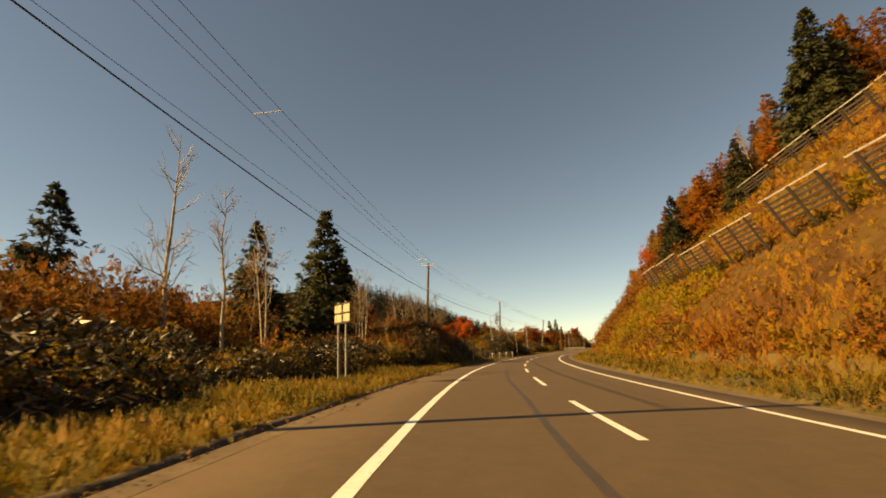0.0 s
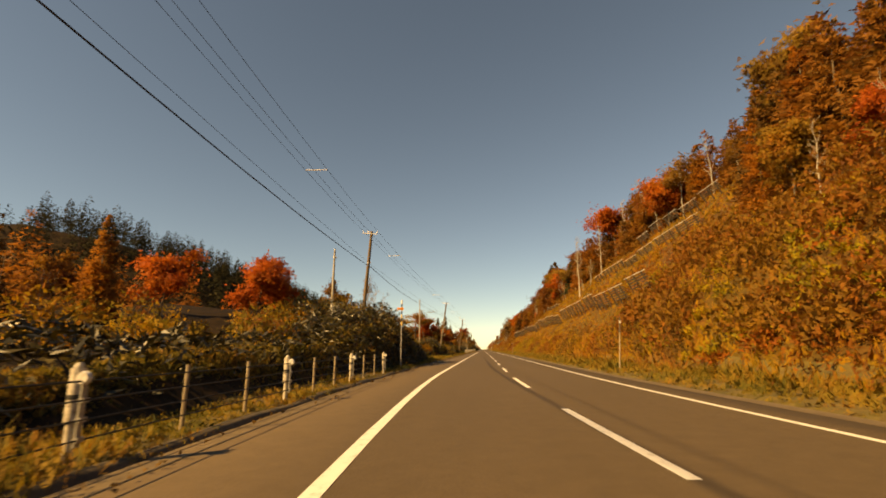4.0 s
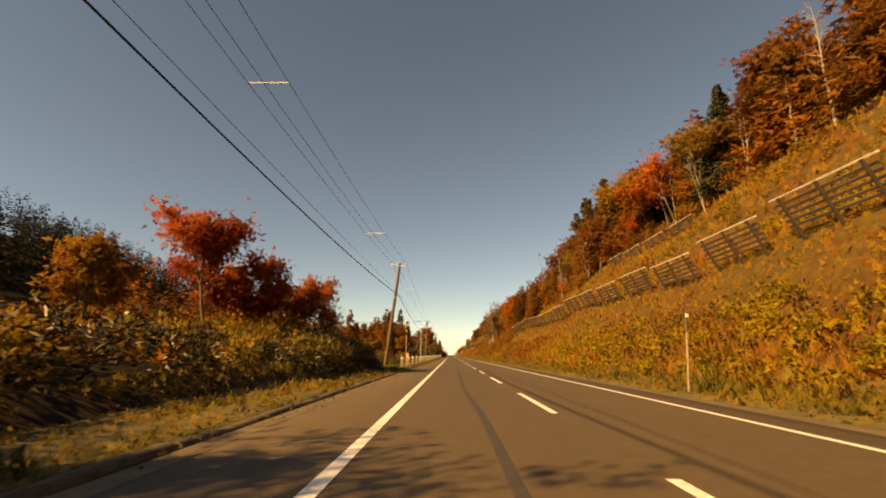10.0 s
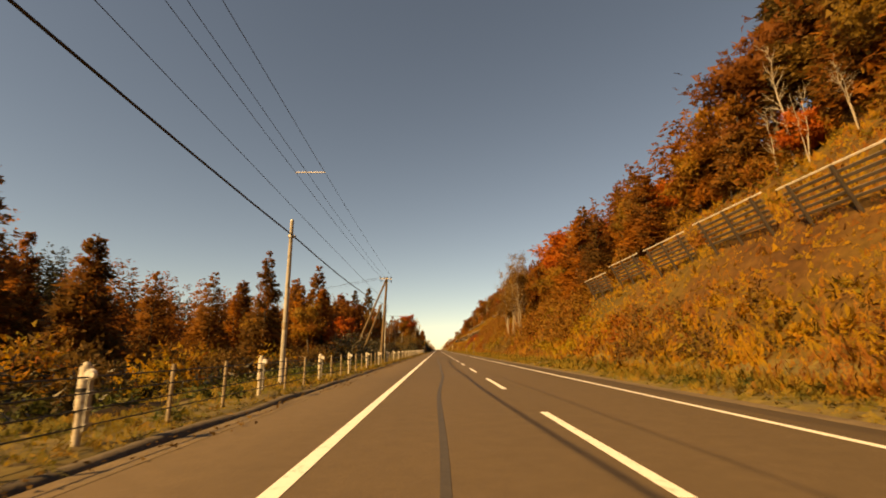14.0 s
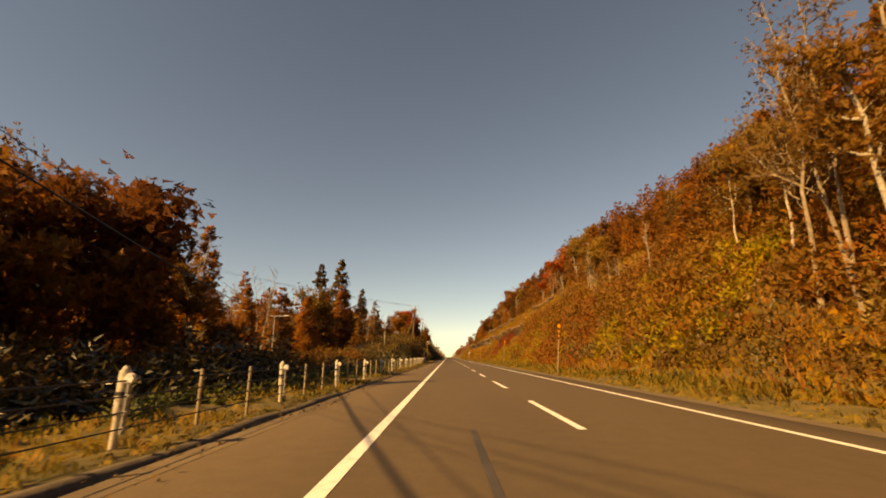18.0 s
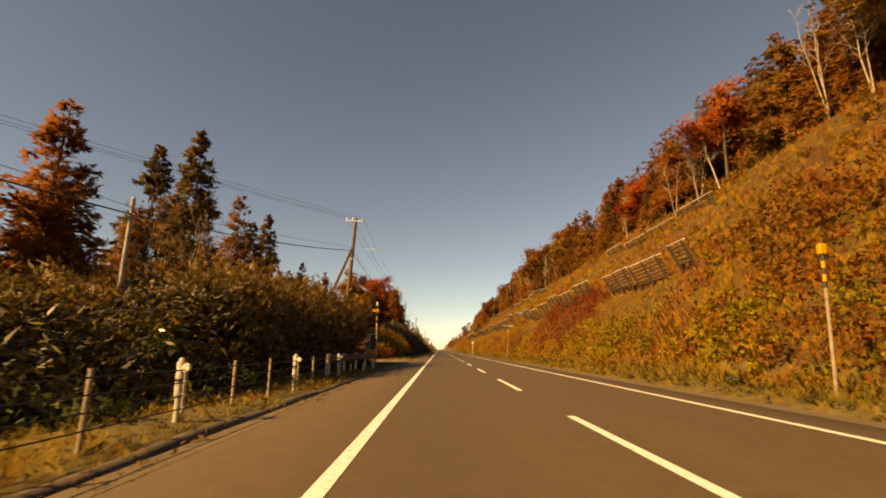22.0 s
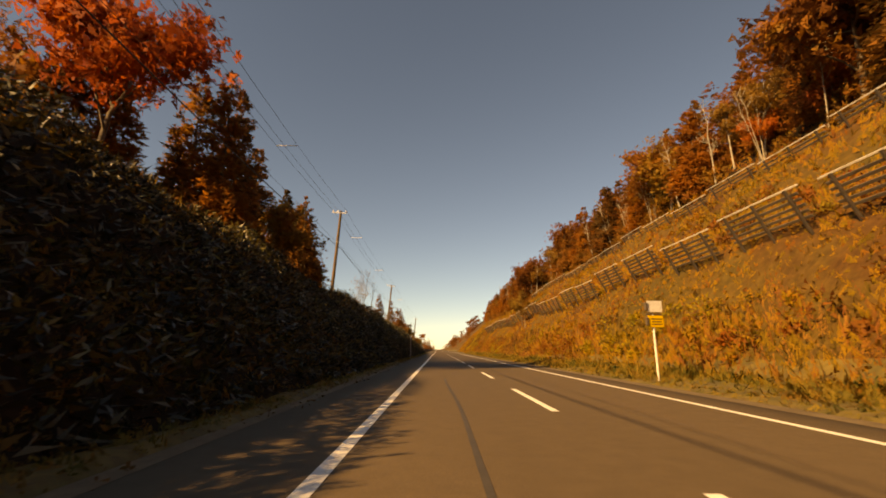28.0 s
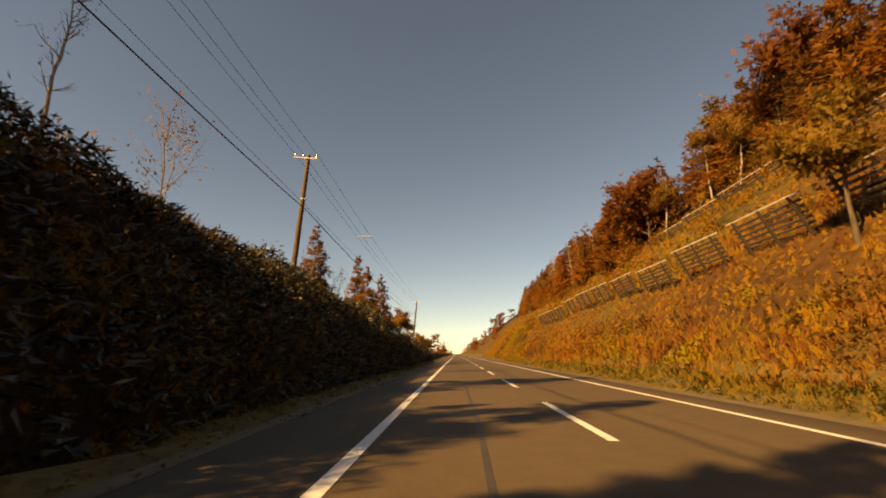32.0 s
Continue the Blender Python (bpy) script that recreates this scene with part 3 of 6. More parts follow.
def conifer(seed, h, rad, leaves, size, droop=-0.25, low=0.12, power=0.85, rough=0.35, slim=0.2, fluff=0.06, nb=150):
    """Straight trunk with whorls of branches that carry sprays of needles."""
    g = np.random.default_rng(seed)
    wood = [(np.array([[0, 0, h * k] for k in np.linspace(0, 1, 6)]) + g.normal(size=(6, 3)) * [0.01 * h, 0.01 * h, 0] * np.linspace(0, 1, 6)[:, None], np.linspace(0.014 * h, 0.02, 6))]
    zs = low * h + (1 - low) * h * g.uniform(0, 1, nb) ** 1.15 * 0.985
    ang = np.arange(nb) * 2.4 + g.uniform(-0.4, 0.4, nb)
    ln = rad * (1.03 - (zs - low * h) / ((1 - low) * h)) ** power * g.uniform(1 - rough, 1.1, nb)
    dirs = np.stack([np.cos(ang), np.sin(ang), droop + 0.5 * (zs / h) ** 2 + g.normal(0, 0.08, nb)], -1)
    for i in range(0, nb, 5):
        p0 = np.array([0, 0, zs[i]])
        mid = p0 + dirs[i] * ln[i] * 0.55
        wood.append((np.array([p0, mid, p0 + dirs[i] * ln[i] + [0, 0, -0.06 * ln[i]]]), np.array([0.03, 0.02, 0.008]) * h / 14))
    w = ln ** 0.9 + 0.12 * rad
    b = g.choice(nb, leaves, p=w / w.sum())
    k = g.uniform(0.05, 1, leaves) ** 0.7
    c = np.stack([np.zeros(leaves), np.zeros(leaves), zs[b]], -1) + dirs[b] * (ln[b] * k)[:, None]
    c[:, 2] -= 0.10 * ln[b] * k ** 2
    c += g.normal(size=c.shape) * (np.array([0.085, 0.085, fluff]) * np.clip(ln[b], 0.6, 3)[:, None])
    perp = np.stack([-np.sin(ang[b]), np.cos(ang[b]), np.zeros(leaves)], -1) * g.choice([-1, 1], leaves)[:, None]
    d = dirs[b] * 0.7 + perp * g.uniform(0.1, 1.0, (leaves, 1)) + g.normal(size=c.shape) * 0.3 + np.array([0, 0, -0.12])
    v, f = flecks(c, d, size * g.uniform(0.6, 1.3, leaves) * np.clip(0.45 + ln[b] / rad, 0.45, 1.1), size * slim, g)
    radial = np.stack([c[:, 0], c[:, 1], np.zeros(leaves)], -1)
    v, nn = face_out(v, unit(radial) + np.array([0, 0, 0.55]), g)
    return join(tubes(wood[:1], 6), tubes(wood[1:], 3)), (v, f, nn)


def bare(seed, h, spread, twigs=55, leaves=0, size=0.14, stems=1):
    """Leafless tree: trunk, limbs and fine twigs, with the last leaves on it."""
    g = np.random.default_rng(seed)
    wood, tips = [], []
    for st in range(stems):
        a0 = st * 2.1 + g.uniform(0, 6)
        top = np.array([math.cos(a0) * 0.12 * h * (stems > 1) + g.normal() * 0.03 * h, math.sin(a0) * 0.12 * h * (stems > 1) + g.normal() * 0.03 * h, h])
        tr = np.array([top * k + g.normal(size=3) * 0.012 * h * k for k in np.linspace(0, 1, 8)])
        wood.append((tr, np.linspace(0.0115 * h / stems ** 0.4, 0.012, 8)))
        for i in range(22 // stems):
            k = g.uniform(0.3, 0.97)
            a = i * 2.4 + g.uniform(-0.5, 0.5)
            s = np.array([np.interp(k, np.linspace(0, 1, 8), tr[:, j]) for j in range(3)])
            w = np.array([np.cos(a), np.sin(a), g.uniform(0.5, 1.3)])
            ln = spread * (1.15 - 0.8 * k) * g.uniform(0.6, 1.1)
            pts, rad = limb(s, w, ln, 0.0032 * h, g, 5, 0.18, 0.2)
            wood.append((pts, rad))
            for _ in range(max(2, twigs // 18)):
                q = pts[g.integers(1, 5)]
                p2, r2 = limb(q, w + g.normal(size=3) * 0.6, ln * 0.45, 0.0013 * h, g, 3, 0.2, 0.2)
                wood.append((p2, r2))
                tips += [p2[-1], p2[-2]]
    lv = None
    if leaves:
        tips = np.array(tips)
        c = tips[g.integers(0, len(tips), leaves)] + g.normal(size=(leaves, 3)) * 0.22
        v, f = flecks(c, g.normal(size=c.shape), size * g.uniform(0.9, 1.7, leaves), size * 0.8, g)
        v, nn = face_out(v, c - tips.mean(0), g)
        lv = (v, f, nn)
    return join(tubes(wood[:1], 6), tubes(wood[1:], 3)), lv


def make_tree(name, shape, bark, leaf, label, category="tree", group=""):
    (wv, wf), lv = shape
    e = new(name)
    e.empty_display_size = 0.2
    tagged(e, label, category, group)
    part("trunk", mesh_np("trunk", wv, wf, bark, True), e)
    if lv:
        part("crown", mesh_np("crown", lv[0], lv[1], leaf, True, lv[2]), e)
    return e


class Kinds:
    """Models of each kind of plant; the first use takes the model itself, later ones copies of it."""
    made = {}
    used = {}


def stand(kind, s, u, scale=1.0, turn=None, sink=0.15, wide=1.0, lean=(0, 0)):
    models = Kinds.made[kind]
    k = Kinds.used.get(kind, 0)
    Kinds.used[kind] = k + 1
    ob = models[k % len(models)]
    if turn is None:
        turn = (k * 137.5 + s * 31) % 360
    at = plan(s, u, ground_at(s, u) - sink)
    m = Matrix.LocRotScale(at, Euler((radians(lean[0]), radians(lean[1]), radians(turn))), (scale * wide, scale * wide, scale))
    if k < len(models):
        ob.matrix_basis = m
        return ob
    keep = models[k % len(models)].matrix_basis.copy()
    c = copy_thing(ob, Matrix.Identity(4))
    ob.matrix_basis = keep
    c.matrix_basis = m
    return c


Kinds.made["larch"] = [make_tree("larch_tree", conifer(10 + i, h, r, 4600, 0.62, 0.05, 0.05, 0.8, 0.38, 0.5, 0.16), BARK, LARCH, "tall larch with thin orange-brown autumn needles", "tree", "larches along the road")
                       for i, (h, r) in enumerate([(14, 3.1), (15, 2.9), (12, 3.1), (16, 3.2)])]
Kinds.made["spruce"] = [make_tree("spruce_tree", conifer(30 + i, h, r, 7800, 0.56, -0.26, 0.03, 0.95, 0.26, 0.46, 0.08, 230), BARK, SPRUCE, "dark green conical spruce", "tree", "dark conifers")
                        for i, (h, r) in enumerate([(12, 4.0), (13, 3.9), (10, 3.5)])]
Kinds.made["pine"] = [make_tree("fir_tree", conifer(50 + i, h, r, 5200, 0.62, -0.02, 0.05, 0.8, 0.4, 0.46, 0.14), BARK, PINE, "tall fir with dull olive-brown needles", "tree", "dark conifers")
                      for i, (h, r) in enumerate([(14, 3.6), (13, 3.4), (15, 3.6)])]
Kinds.made["fir"] = [make_tree("fir_tree", conifer(60 + i, h, r, 9500, 0.78, -0.06, 0.16, 0.75, 0.42, 0.46, 0.10, 190), BARK, FIR, "tall old fir with tiers of olive-brown branches", "tree", "dark conifers")
                     for i, (h, r) in enumerate([(24, 4.6), (24, 4.2)])]
Kinds.made["oak"] = [make_tree("oak_tree", broadleaf(70 + i, h, r, 3400, 0.50, f), BARK, OAK, "broadleaf tree in orange-brown autumn leaf", "tree", "autumn broadleaf trees")
                     for i, (h, r, f) in enumerate([(9, 4.2, 0.3), (10, 3.8, 0.35), (8, 3.8, 0.25), (11, 3.6, 0.4), (7, 3.4, 0.2)])]
Kinds.made["maple"] = [make_tree("maple_tree", broadleaf(90 + i, h, r, 3800, 0.46, 0.25), BARK, MAPLE, "maple in vivid red autumn leaf", "tree", "red maples")
                       for i, (h, r) in enumerate([(8, 3.6), (6.5, 3.0), (9, 3.8)])]
Kinds.made["golden"] = [make_tree("birch_tree", broadleaf(110 + i, h, r, 2300, 0.36, 0.45, 0.05, 0.0105), BIRCH, GOLD, "slim birch with white bark and golden leaves", "tree", "birches on the slope")
                        for i, (h, r) in enumerate([(11, 2.6), (12, 2.4), (10, 2.8)])]
Kinds.made["bare"] = [make_tree("bare_birch", bare(130 + i, h, r, 90, n, 0.16, st), BIRCH, GOLD, "leafless white-barked birch with fine pale twigs", "tree", "leafless birches")
                      for i, (h, r, n, st) in enumerate([(11, 2.6, 0, 1), (12, 2.4, 60, 1), (9, 2.8, 120, 2), (10, 2.6, 0, 3)])]
Kinds.made["twiggy"] = [make_tree("bare_tree", bare(150 + i, h, r, 120, n, 0.16, st), TWIG, OAK, "almost leafless roadside tree with grey-brown twigs", "tree", "leafless roadside trees")
                        for i, (h, r, n, st) in enumerate([(7, 2.8, 150, 2), (6, 2.6, 260, 3), (8, 3.0, 80, 2)])]

Kinds.made["thorn"] = [make_tree("bare_tree", bare(170 + i, h, r, 300, 40, 0.12, 3), TWIG, OAK, "leafless spreading tree with a haze of pale twigs", "tree", "leafless roadside trees")
                       for i, (h, r) in enumerate([(6, 2.6), (6.5, 2.8)])]


Kinds.made["hazy"] = [make_tree("birch_tree", bare(210 + i, h, r, 130, 1100, 0.17, st), TWIG, HAZE, "slim pale birch with a thin haze of brown leaves", "tree", "birches on the slope")
                      for i, (h, r, st) in enumerate([(11, 2.6, 1), (12, 2.5, 2), (10, 2.8, 1)])]
Kinds.made["snag"] = [make_tree("dead_tree", bare(191, 16.5, 2.6, 130, 0, 0.1, 1), BIRCH, GOLD, "tall leaning dead tree with pale bare trunk", "tree")]


def spreading(seed, h=8.6, reach=4.2):
    """A tree with a forked stem and a wide, flat, open crown in tiers."""
    g = np.random.default_rng(seed)
    wood, ends = [], []
    fork = np.array([0.15, 0.0, h * 0.42])
    wood.append((np.array([[0, 0, 0], [0.1, 0.05, h * 0.2], fork]), np.array([0.17, 0.15, 0.12])))
    for i in range(11):
        a = i * 2.4 + g.uniform(-0.3, 0.3)
        lift = g.uniform(0.2, 1.0)
        tip = np.array([np.cos(a) * reach * (1.1 - 0.62 * lift), np.sin(a) * reach * (1.1 - 0.62 * lift), h * (0.55 + 0.42 * lift)])
        mid = fork * 0.45 + tip * 0.55 + np.array([0, 0, 0.35])
        wood.append((np.array([fork, (fork + mid) / 2, mid, tip]), np.array([0.075, 0.06, 0.04, 0.015])))
        for k in range(6):
            p = mid + (tip - mid) * g.uniform(0, 1.1)
            q = p + np.array([g.normal(0, 0.75), g.normal(0, 0.75), g.normal(0.1, 0.15)])
            wood.append((np.array([p, (p + q) / 2 + [0, 0, 0.08], q]), np.array([0.02, 0.014, 0.006])))
            ends.append(q)
    ends = np.array(ends)
    idx = g.integers(0, len(ends), 3600)
    c = ends[idx] + g.normal(size=(3600, 3)) * np.array([0.42, 0.42, 0.16])
    out = c - np.array([0, 0, h * 0.5])
    v, f = flecks(c, g.normal(size=c.shape) + np.array([0, 0, -0.2]), g.uniform(0.16, 0.34, 3600), 0.17, g)
    v, nn = face_out(v, out + np.array([0, 0, 1.5]), g)
    return join(tubes(wood[:1], 7), tubes(wood[1:], 4)), (v, f, nn)


Kinds.made["spreading"] = [make_tree("spreading_tree", spreading(17), BARK, OAK, "wide flat-topped tree with thin orange-brown leaves", "tree", "autumn broadleaf trees")]
stand("spreading", 158.0, -15.0, 0.92, turn=20)

# single trees that stand out: kind, s, u, scale
HERO = [
    # beside the bend, on the left
    ("bare", 23.7, -17.6, 1.12), ("bare", 25.2, -15.4, 0.86), ("bare", 29.5, -15.6, 1.05), ("spruce", 32.2, -35.2, 1.2), 
    ("twiggy", 53, -14, 0.9), ("oak", 31, -25, 0.55), ("twiggy", 22, -20, 0.75), ("oak", 28, -21, 0.5),
    ("twiggy", 26, -20, 0.9), ("oak", 24, -27, 0.6), ("twiggy", 28, -23, 0.9), ("twiggy", 34, -18, 0.6),
    # before the first poles
    ("maple", 96, -17, 0.65), ("maple", 104, -20, 0.7), ("maple", 90, -20, 0.55), ("oak", 112, -17, 0.5), ("oak", 118, -20, 0.5), ("twiggy", 117, -13, 0.75), ("twiggy", 122, -13.5, 0.8), ("twiggy", 126, -12.5, 0.7),
    ("hazy", 133.0, -18.6, 1.0), ("hazy", 143, -16.6, 0.58), ("twiggy", 131, -14, 0.6), ("oak", 146, -15.5, 0.4), ("oak", 163, -19, 0.3), ("oak", 163, -18, 0.6), ("oak", 161, -10.6, 0.36), ("oak", 152, -18, 0.36),
    ("maple", 193.5, -12.0, 0.62), ("maple", 190, -15.0, 0.8), ("maple", 187, -16.5, 0.85), ("maple", 191, -16.5, 0.62), ("oak", 196, -15, 0.5), ("oak", 182, -20, 0.6), ("twiggy", 197, -11.5, 0.55), ("twiggy", 201, -12.5, 0.6), ("twiggy", 194, -11, 0.5),
    # fenced meadow
    ("bare", 225.5, -18.2, 0.62), ("bare", 223.6, -18.8, 0.66), ("maple", 296, -16.5, 0.9), ("larch", 301, -23, 0.6), ("oak", 274, -21, 0.6), ("larch", 262, -15.5, 0.62), ("oak", 268, -13.5, 0.5), ("pine", 293, -23, 0.8),
    ("golden", 306, -21, 0.7), ("pine", 299, -25, 0.95), ("larch", 303, -27, 0.85), ("oak", 302, -22, 0.6), ("oak", 309, -20.5, 0.5), ("oak", 315, -19.5, 0.5), ("oak", 326, -19, 0.5), ("pine", 309, -23, 0.8), ("pine", 318, -26, 0.75), ("spruce", 321, -23.5, 0.8),
    # mound with the two tall firs
    ("twiggy", 384, -16, 1.0), ("twiggy", 381, -18, 1.1), ("pine", 398, -31, 1.0), ("pine", 391, -18, 0.7), ("pine", 394, -22, 0.6), ("twiggy", 400, -13.5, 0.8), ("twiggy", 386, -19, 1.0),
    ("pine", 397, -19.5, 0.6), ("larch", 421, -22, 0.62), ("larch", 424, -19.5, 0.62), ("oak", 437, -18, 0.9), ("oak", 436, -15.5, 0.85),
    ("twiggy", 421, -11.5, 0.7), ("twiggy", 427, -12.5, 0.7), ("twiggy", 432, -12, 0.6),
    # over the long cutting
    ("maple", 470.5, -18.6, 1.25), ("oak", 472, -23, 0.95), ("larch", 475.5, -14.6, 0.72), ("larch", 474, -20, 0.72), ("larch", 480, -16, 0.75), ("larch", 477.5, -17.5, 0.8), ("oak", 483, -13.5, 0.6), ("pine", 486, -17, 0.7), ("pine", 487, -13.2, 0.55), ("fir", 491.5, -16.4, 0.40), ("pine", 517.2, -23.0, 1.18),
    ("larch", 489, -18, 0.5), ("fir", 497, -16, 0.36), ("fir", 500.5, -18, 0.46), ("fir", 503, -20, 0.52), ("larch", 505.5, -18, 0.62), ("pine", 508.5, -21, 0.85), ("larch", 512, -19, 0.5), ("pine", 557, -16, 0.62), ("twiggy", 535, -17.2, 1.15), ("bare", 524, -13.0, 0.5), ("twiggy", 522, -14, 0.85), ("twiggy", 546, -13, 0.6),
    ("pine", 566, -12.5, 0.5), ("pine", 570, -14.5, 0.58), ("pine", 576, -12.5, 0.55), ("oak", 596, -11.5, 0.6), ("oak", 601, -13, 0.62), ("oak", 640, -10.5, 0.6), ("oak", 634, -12, 0.55), ("twiggy", 558, -14, 0.7),
    # on the slope to the right
    ("bare", 168, 22.8, 0.7), ("golden", 172, 24, 0.6), ("golden", 176, 23, 0.6), ("spruce", 44, 27, 1.05), ("spruce", 46.5, 29, 1.0), ("maple", 48, 25.6, 0.35),
    ("maple", 74, 23, 0.5), ("maple", 83, 18.5, 0.6), ("maple", 86, 17, 0.45), ("bare", 84, 16.5, 0.42), ("bare", 81, 17.5, 0.42), ("bare", 88, 15.5, 0.4), ("oak", 92, 17, 0.55), ("oak", 78, 20, 0.6),
    ("spruce", 205, 27, 0.9), ("pine", 240, 22, 0.6), ("pine", 243, 22.5, 0.7), ("maple", 252, 20.8, 0.50), ("bare", 248, 20.5, 0.5), ("bare", 251, 20.2, 0.5), ("bare", 254, 20.6, 0.45), ("oak", 258, 20.5, 0.7), ("oak", 262, 20, 0.75),
    ("maple", 268, 19.5, 0.62), ("oak", 272, 19, 0.6), ("maple", 221, 24, 0.55), ("maple", 289, 21, 0.95), ("oak", 293, 15, 0.7), ("oak", 284, 14.5, 0.6),
    ("hazy", 293, 10.3, 1.0), ("golden", 296, 10.6, 1.0), ("hazy", 298.5, 10.1, 1.1), ("hazy", 302, 10.4, 1.15), ("golden", 304, 10.2, 0.9), ("hazy", 308, 10.8, 1.0), ("hazy", 296.8, 11.6, 1.05), ("hazy", 303.4, 11.4, 1.1), ("hazy", 300, 10.6, 1.05), ("hazy", 294.5, 10.2, 0.95), ("hazy", 306, 10.4, 0.95), ("golden", 311, 12.5, 0.8),
    ("golden", 316, 13.5, 0.65), ("bare", 329, 14.5, 0.45), ("bare", 334, 13.8, 0.42), ("golden", 338, 14.5, 0.5), ("bare", 345, 15, 0.4), ("bare", 352, 16.8, 0.55), ("bare", 361, 20, 0.55), ("twiggy", 371, 17.5, 0.7), ("golden", 357, 18, 0.5),
    ("bare", 400, 24, 0.6), ("bare", 404, 23.6, 0.65), ("bare", 419, 24.5, 0.6), ("maple", 486, 24.5, 0.5), ("maple", 479, 25, 0.6), ("golden", 527, 12.2, 0.42), ("oak", 529.5, 12.3, 0.58),
]
def forked_larch(seed):
    """A larch whose stem forks into two leaders, each with a full head of needles."""
    g = np.random.default_rng(seed)
    wood = [(np.array([[0, 0, 0], [0.05, 0, 1.4], [0.15, 0.05, 2.9]]), np.array([0.10, 0.085, 0.065]))]
    c, out = [], []
    for (x, y, z), r, h in (((-0.85, 0.1, 4.3), 0.50, 1.15), ((0.95, -0.1, 4.75), 0.62, 1.2), ((1.35, 0.1, 3.9), 0.55, 0.6), ((-1.7, 0.3, 3.0), 0.5, 0.4), ((-0.9, -0.1, 3.0), 0.55, 0.4), ((0.1, 0.1, 3.5), 0.6, 0.3)):
        wood.append((np.array([[0.15, 0.05, 2.7], [x * 0.7, y, z - h * 0.7], [x, y, z + h * 0.8]]), np.array([0.07, 0.05, 0.015])))
        d = unit(g.normal(size=(900, 3))) * g.uniform(0.1, 1, (900, 1)) ** 0.5
        c.append(np.array([x, y, z]) + d * np.array([r, r, h]) * g.uniform(0.75, 1.3, (900, 1)))
        out.append(d)
    c, out = np.concatenate(c), np.concatenate(out)
    v, f = flecks(c, out + g.normal(size=c.shape) * 0.6, g.uniform(0.16, 0.34, len(c)), 0.15, g)
    v, nn = face_out(v, out + np.array([0, 0, 0.2]), g)
    return tubes(wood, 6), (v, f, nn)


Kinds.made["forked"] = [make_tree("larch_tree", forked_larch(5), BARK, LARCH, "small larch with a forked stem and two orange heads", "tree", "larches along the road")]
stand("forked", 416.6, -9.3, 1.42, turn=0, wide=0.85)
# leaning birches at the wood's edge
BIRCHES = [(170, 26, 1.05), (205, 24, 0.8), (212, 24.5, 0.75), (258, 20, 0.6), (398, 25, 0.75), (402, 25.5, 0.8), (409, 25, 0.7), (414, 25.3, 0.75), (422, 25, 0.7), (459, 24.6, 0.7), (464, 24.2, 0.75), (470, 24.5, 0.8), (474, 24, 0.75), (479, 24.4, 0.85), (485, 24.2, 0.7), (492, 24.6, 0.8), (498, 24.2, 0.75), (505, 24.4, 0.8), (511, 24, 0.7), (518, 24.4, 0.75), (526, 24.2, 0.7)]
for kind, s, u, sc in HERO:
    stand(kind, s, u, sc)

for i, (s, u, sc) in enumerate(BIRCHES):
    stand("bare", s, u, sc, lean=(4 * math.sin(i * 2.1), -9 - 5 * math.sin(i * 1.7)))

# the wood's edge on the right, and the larch wood on the left
EDGE_S = [-60, 42, 52, 62, 100, 108, 178, 184, 226, 234, 262, 270, 325, 340, 380, 392, 440, 450, 560, 570, 900]
EDGE_U = [34, 33, 25, 19, 18, 31, 30, 25, 24, 21, 20, 14, 15, 21, 22, 25.5, 25.5, 24.5, 24.5, 21, 20]
# height of the wood along the edge
TALL_S = [-60, 50, 56, 92, 104, 140, 176, 188, 212, 236, 258, 266, 303, 316, 344, 356, 368, 404, 440, 560, 580, 680]
TALL_H = [10, 9, 8, 9.5, 10.5, 12, 14.5, 12.5, 12, 11.5, 11.0, 10.5, 10.5, 8.2, 6.2, 7, 9.5, 11, 11.5, 11.2, 11.5, 10.5]
MODEL_H = {"larch": (14, 15, 12, 16), "spruce": (12, 13, 10), "pine": (14, 13, 15), "oak": (9, 10, 8, 11, 7), "maple": (8, 6.5, 9), "golden": (11, 12, 10), "bare": (11, 12, 9, 10), "twiggy": (7, 6, 8)}


def stand_tall(kind, s, u, tall, wide=1.0):
    """Sets a tree of that kind and height."""
    models = MODEL_H[kind]
    return stand(kind, s, u, tall / models[Kinds.used.get(kind, 0) % len(models)], wide=wide)


def edge_at(s):
    return float(np.interp(s, EDGE_S, EDGE_U)), float(np.interp(s, TALL_S, TALL_H))


for s, u, tall in ((47.2, -20.0, 15.2), (40.6, -23.6, 12.4), (67.5, -28.5, 15.0), (56.1, -22.1, 10.6)):
    stand_tall("spruce", s, u, tall, 0.95)
stand_tall("spruce", 61.0, 18.4, 8.4)
stand_tall("spruce", 53.0, 23.3, 7.2)
for kind, s, u, sc in (("hazy", 40.6, -14.0, 0.62), ("bare", 42.6, -14.3, 0.84), ("bare", 41.6, -13.6, 0.72), ("twiggy", 44.6, -12.8, 0.55), ("hazy", 36.5, -21.0, 0.8)):
    stand(kind, s, u, sc)
for s, u, sc, wide in ((56.2, -12.6, 0.85, 1.5), (59.0, -12.0, 0.9, 1.6), (61.5, -11.4, 0.8, 1.6), (54.6, -13.8, 0.8, 1.4)):
    stand("thorn", s, u, sc, wide=wide)
stand("snag", 165.0, 19.8, 0.95, turn=0, lean=(-13, 4))
stand("bare", 154.0, -9.6, 0.62, turn=0, lean=(-3, 9))
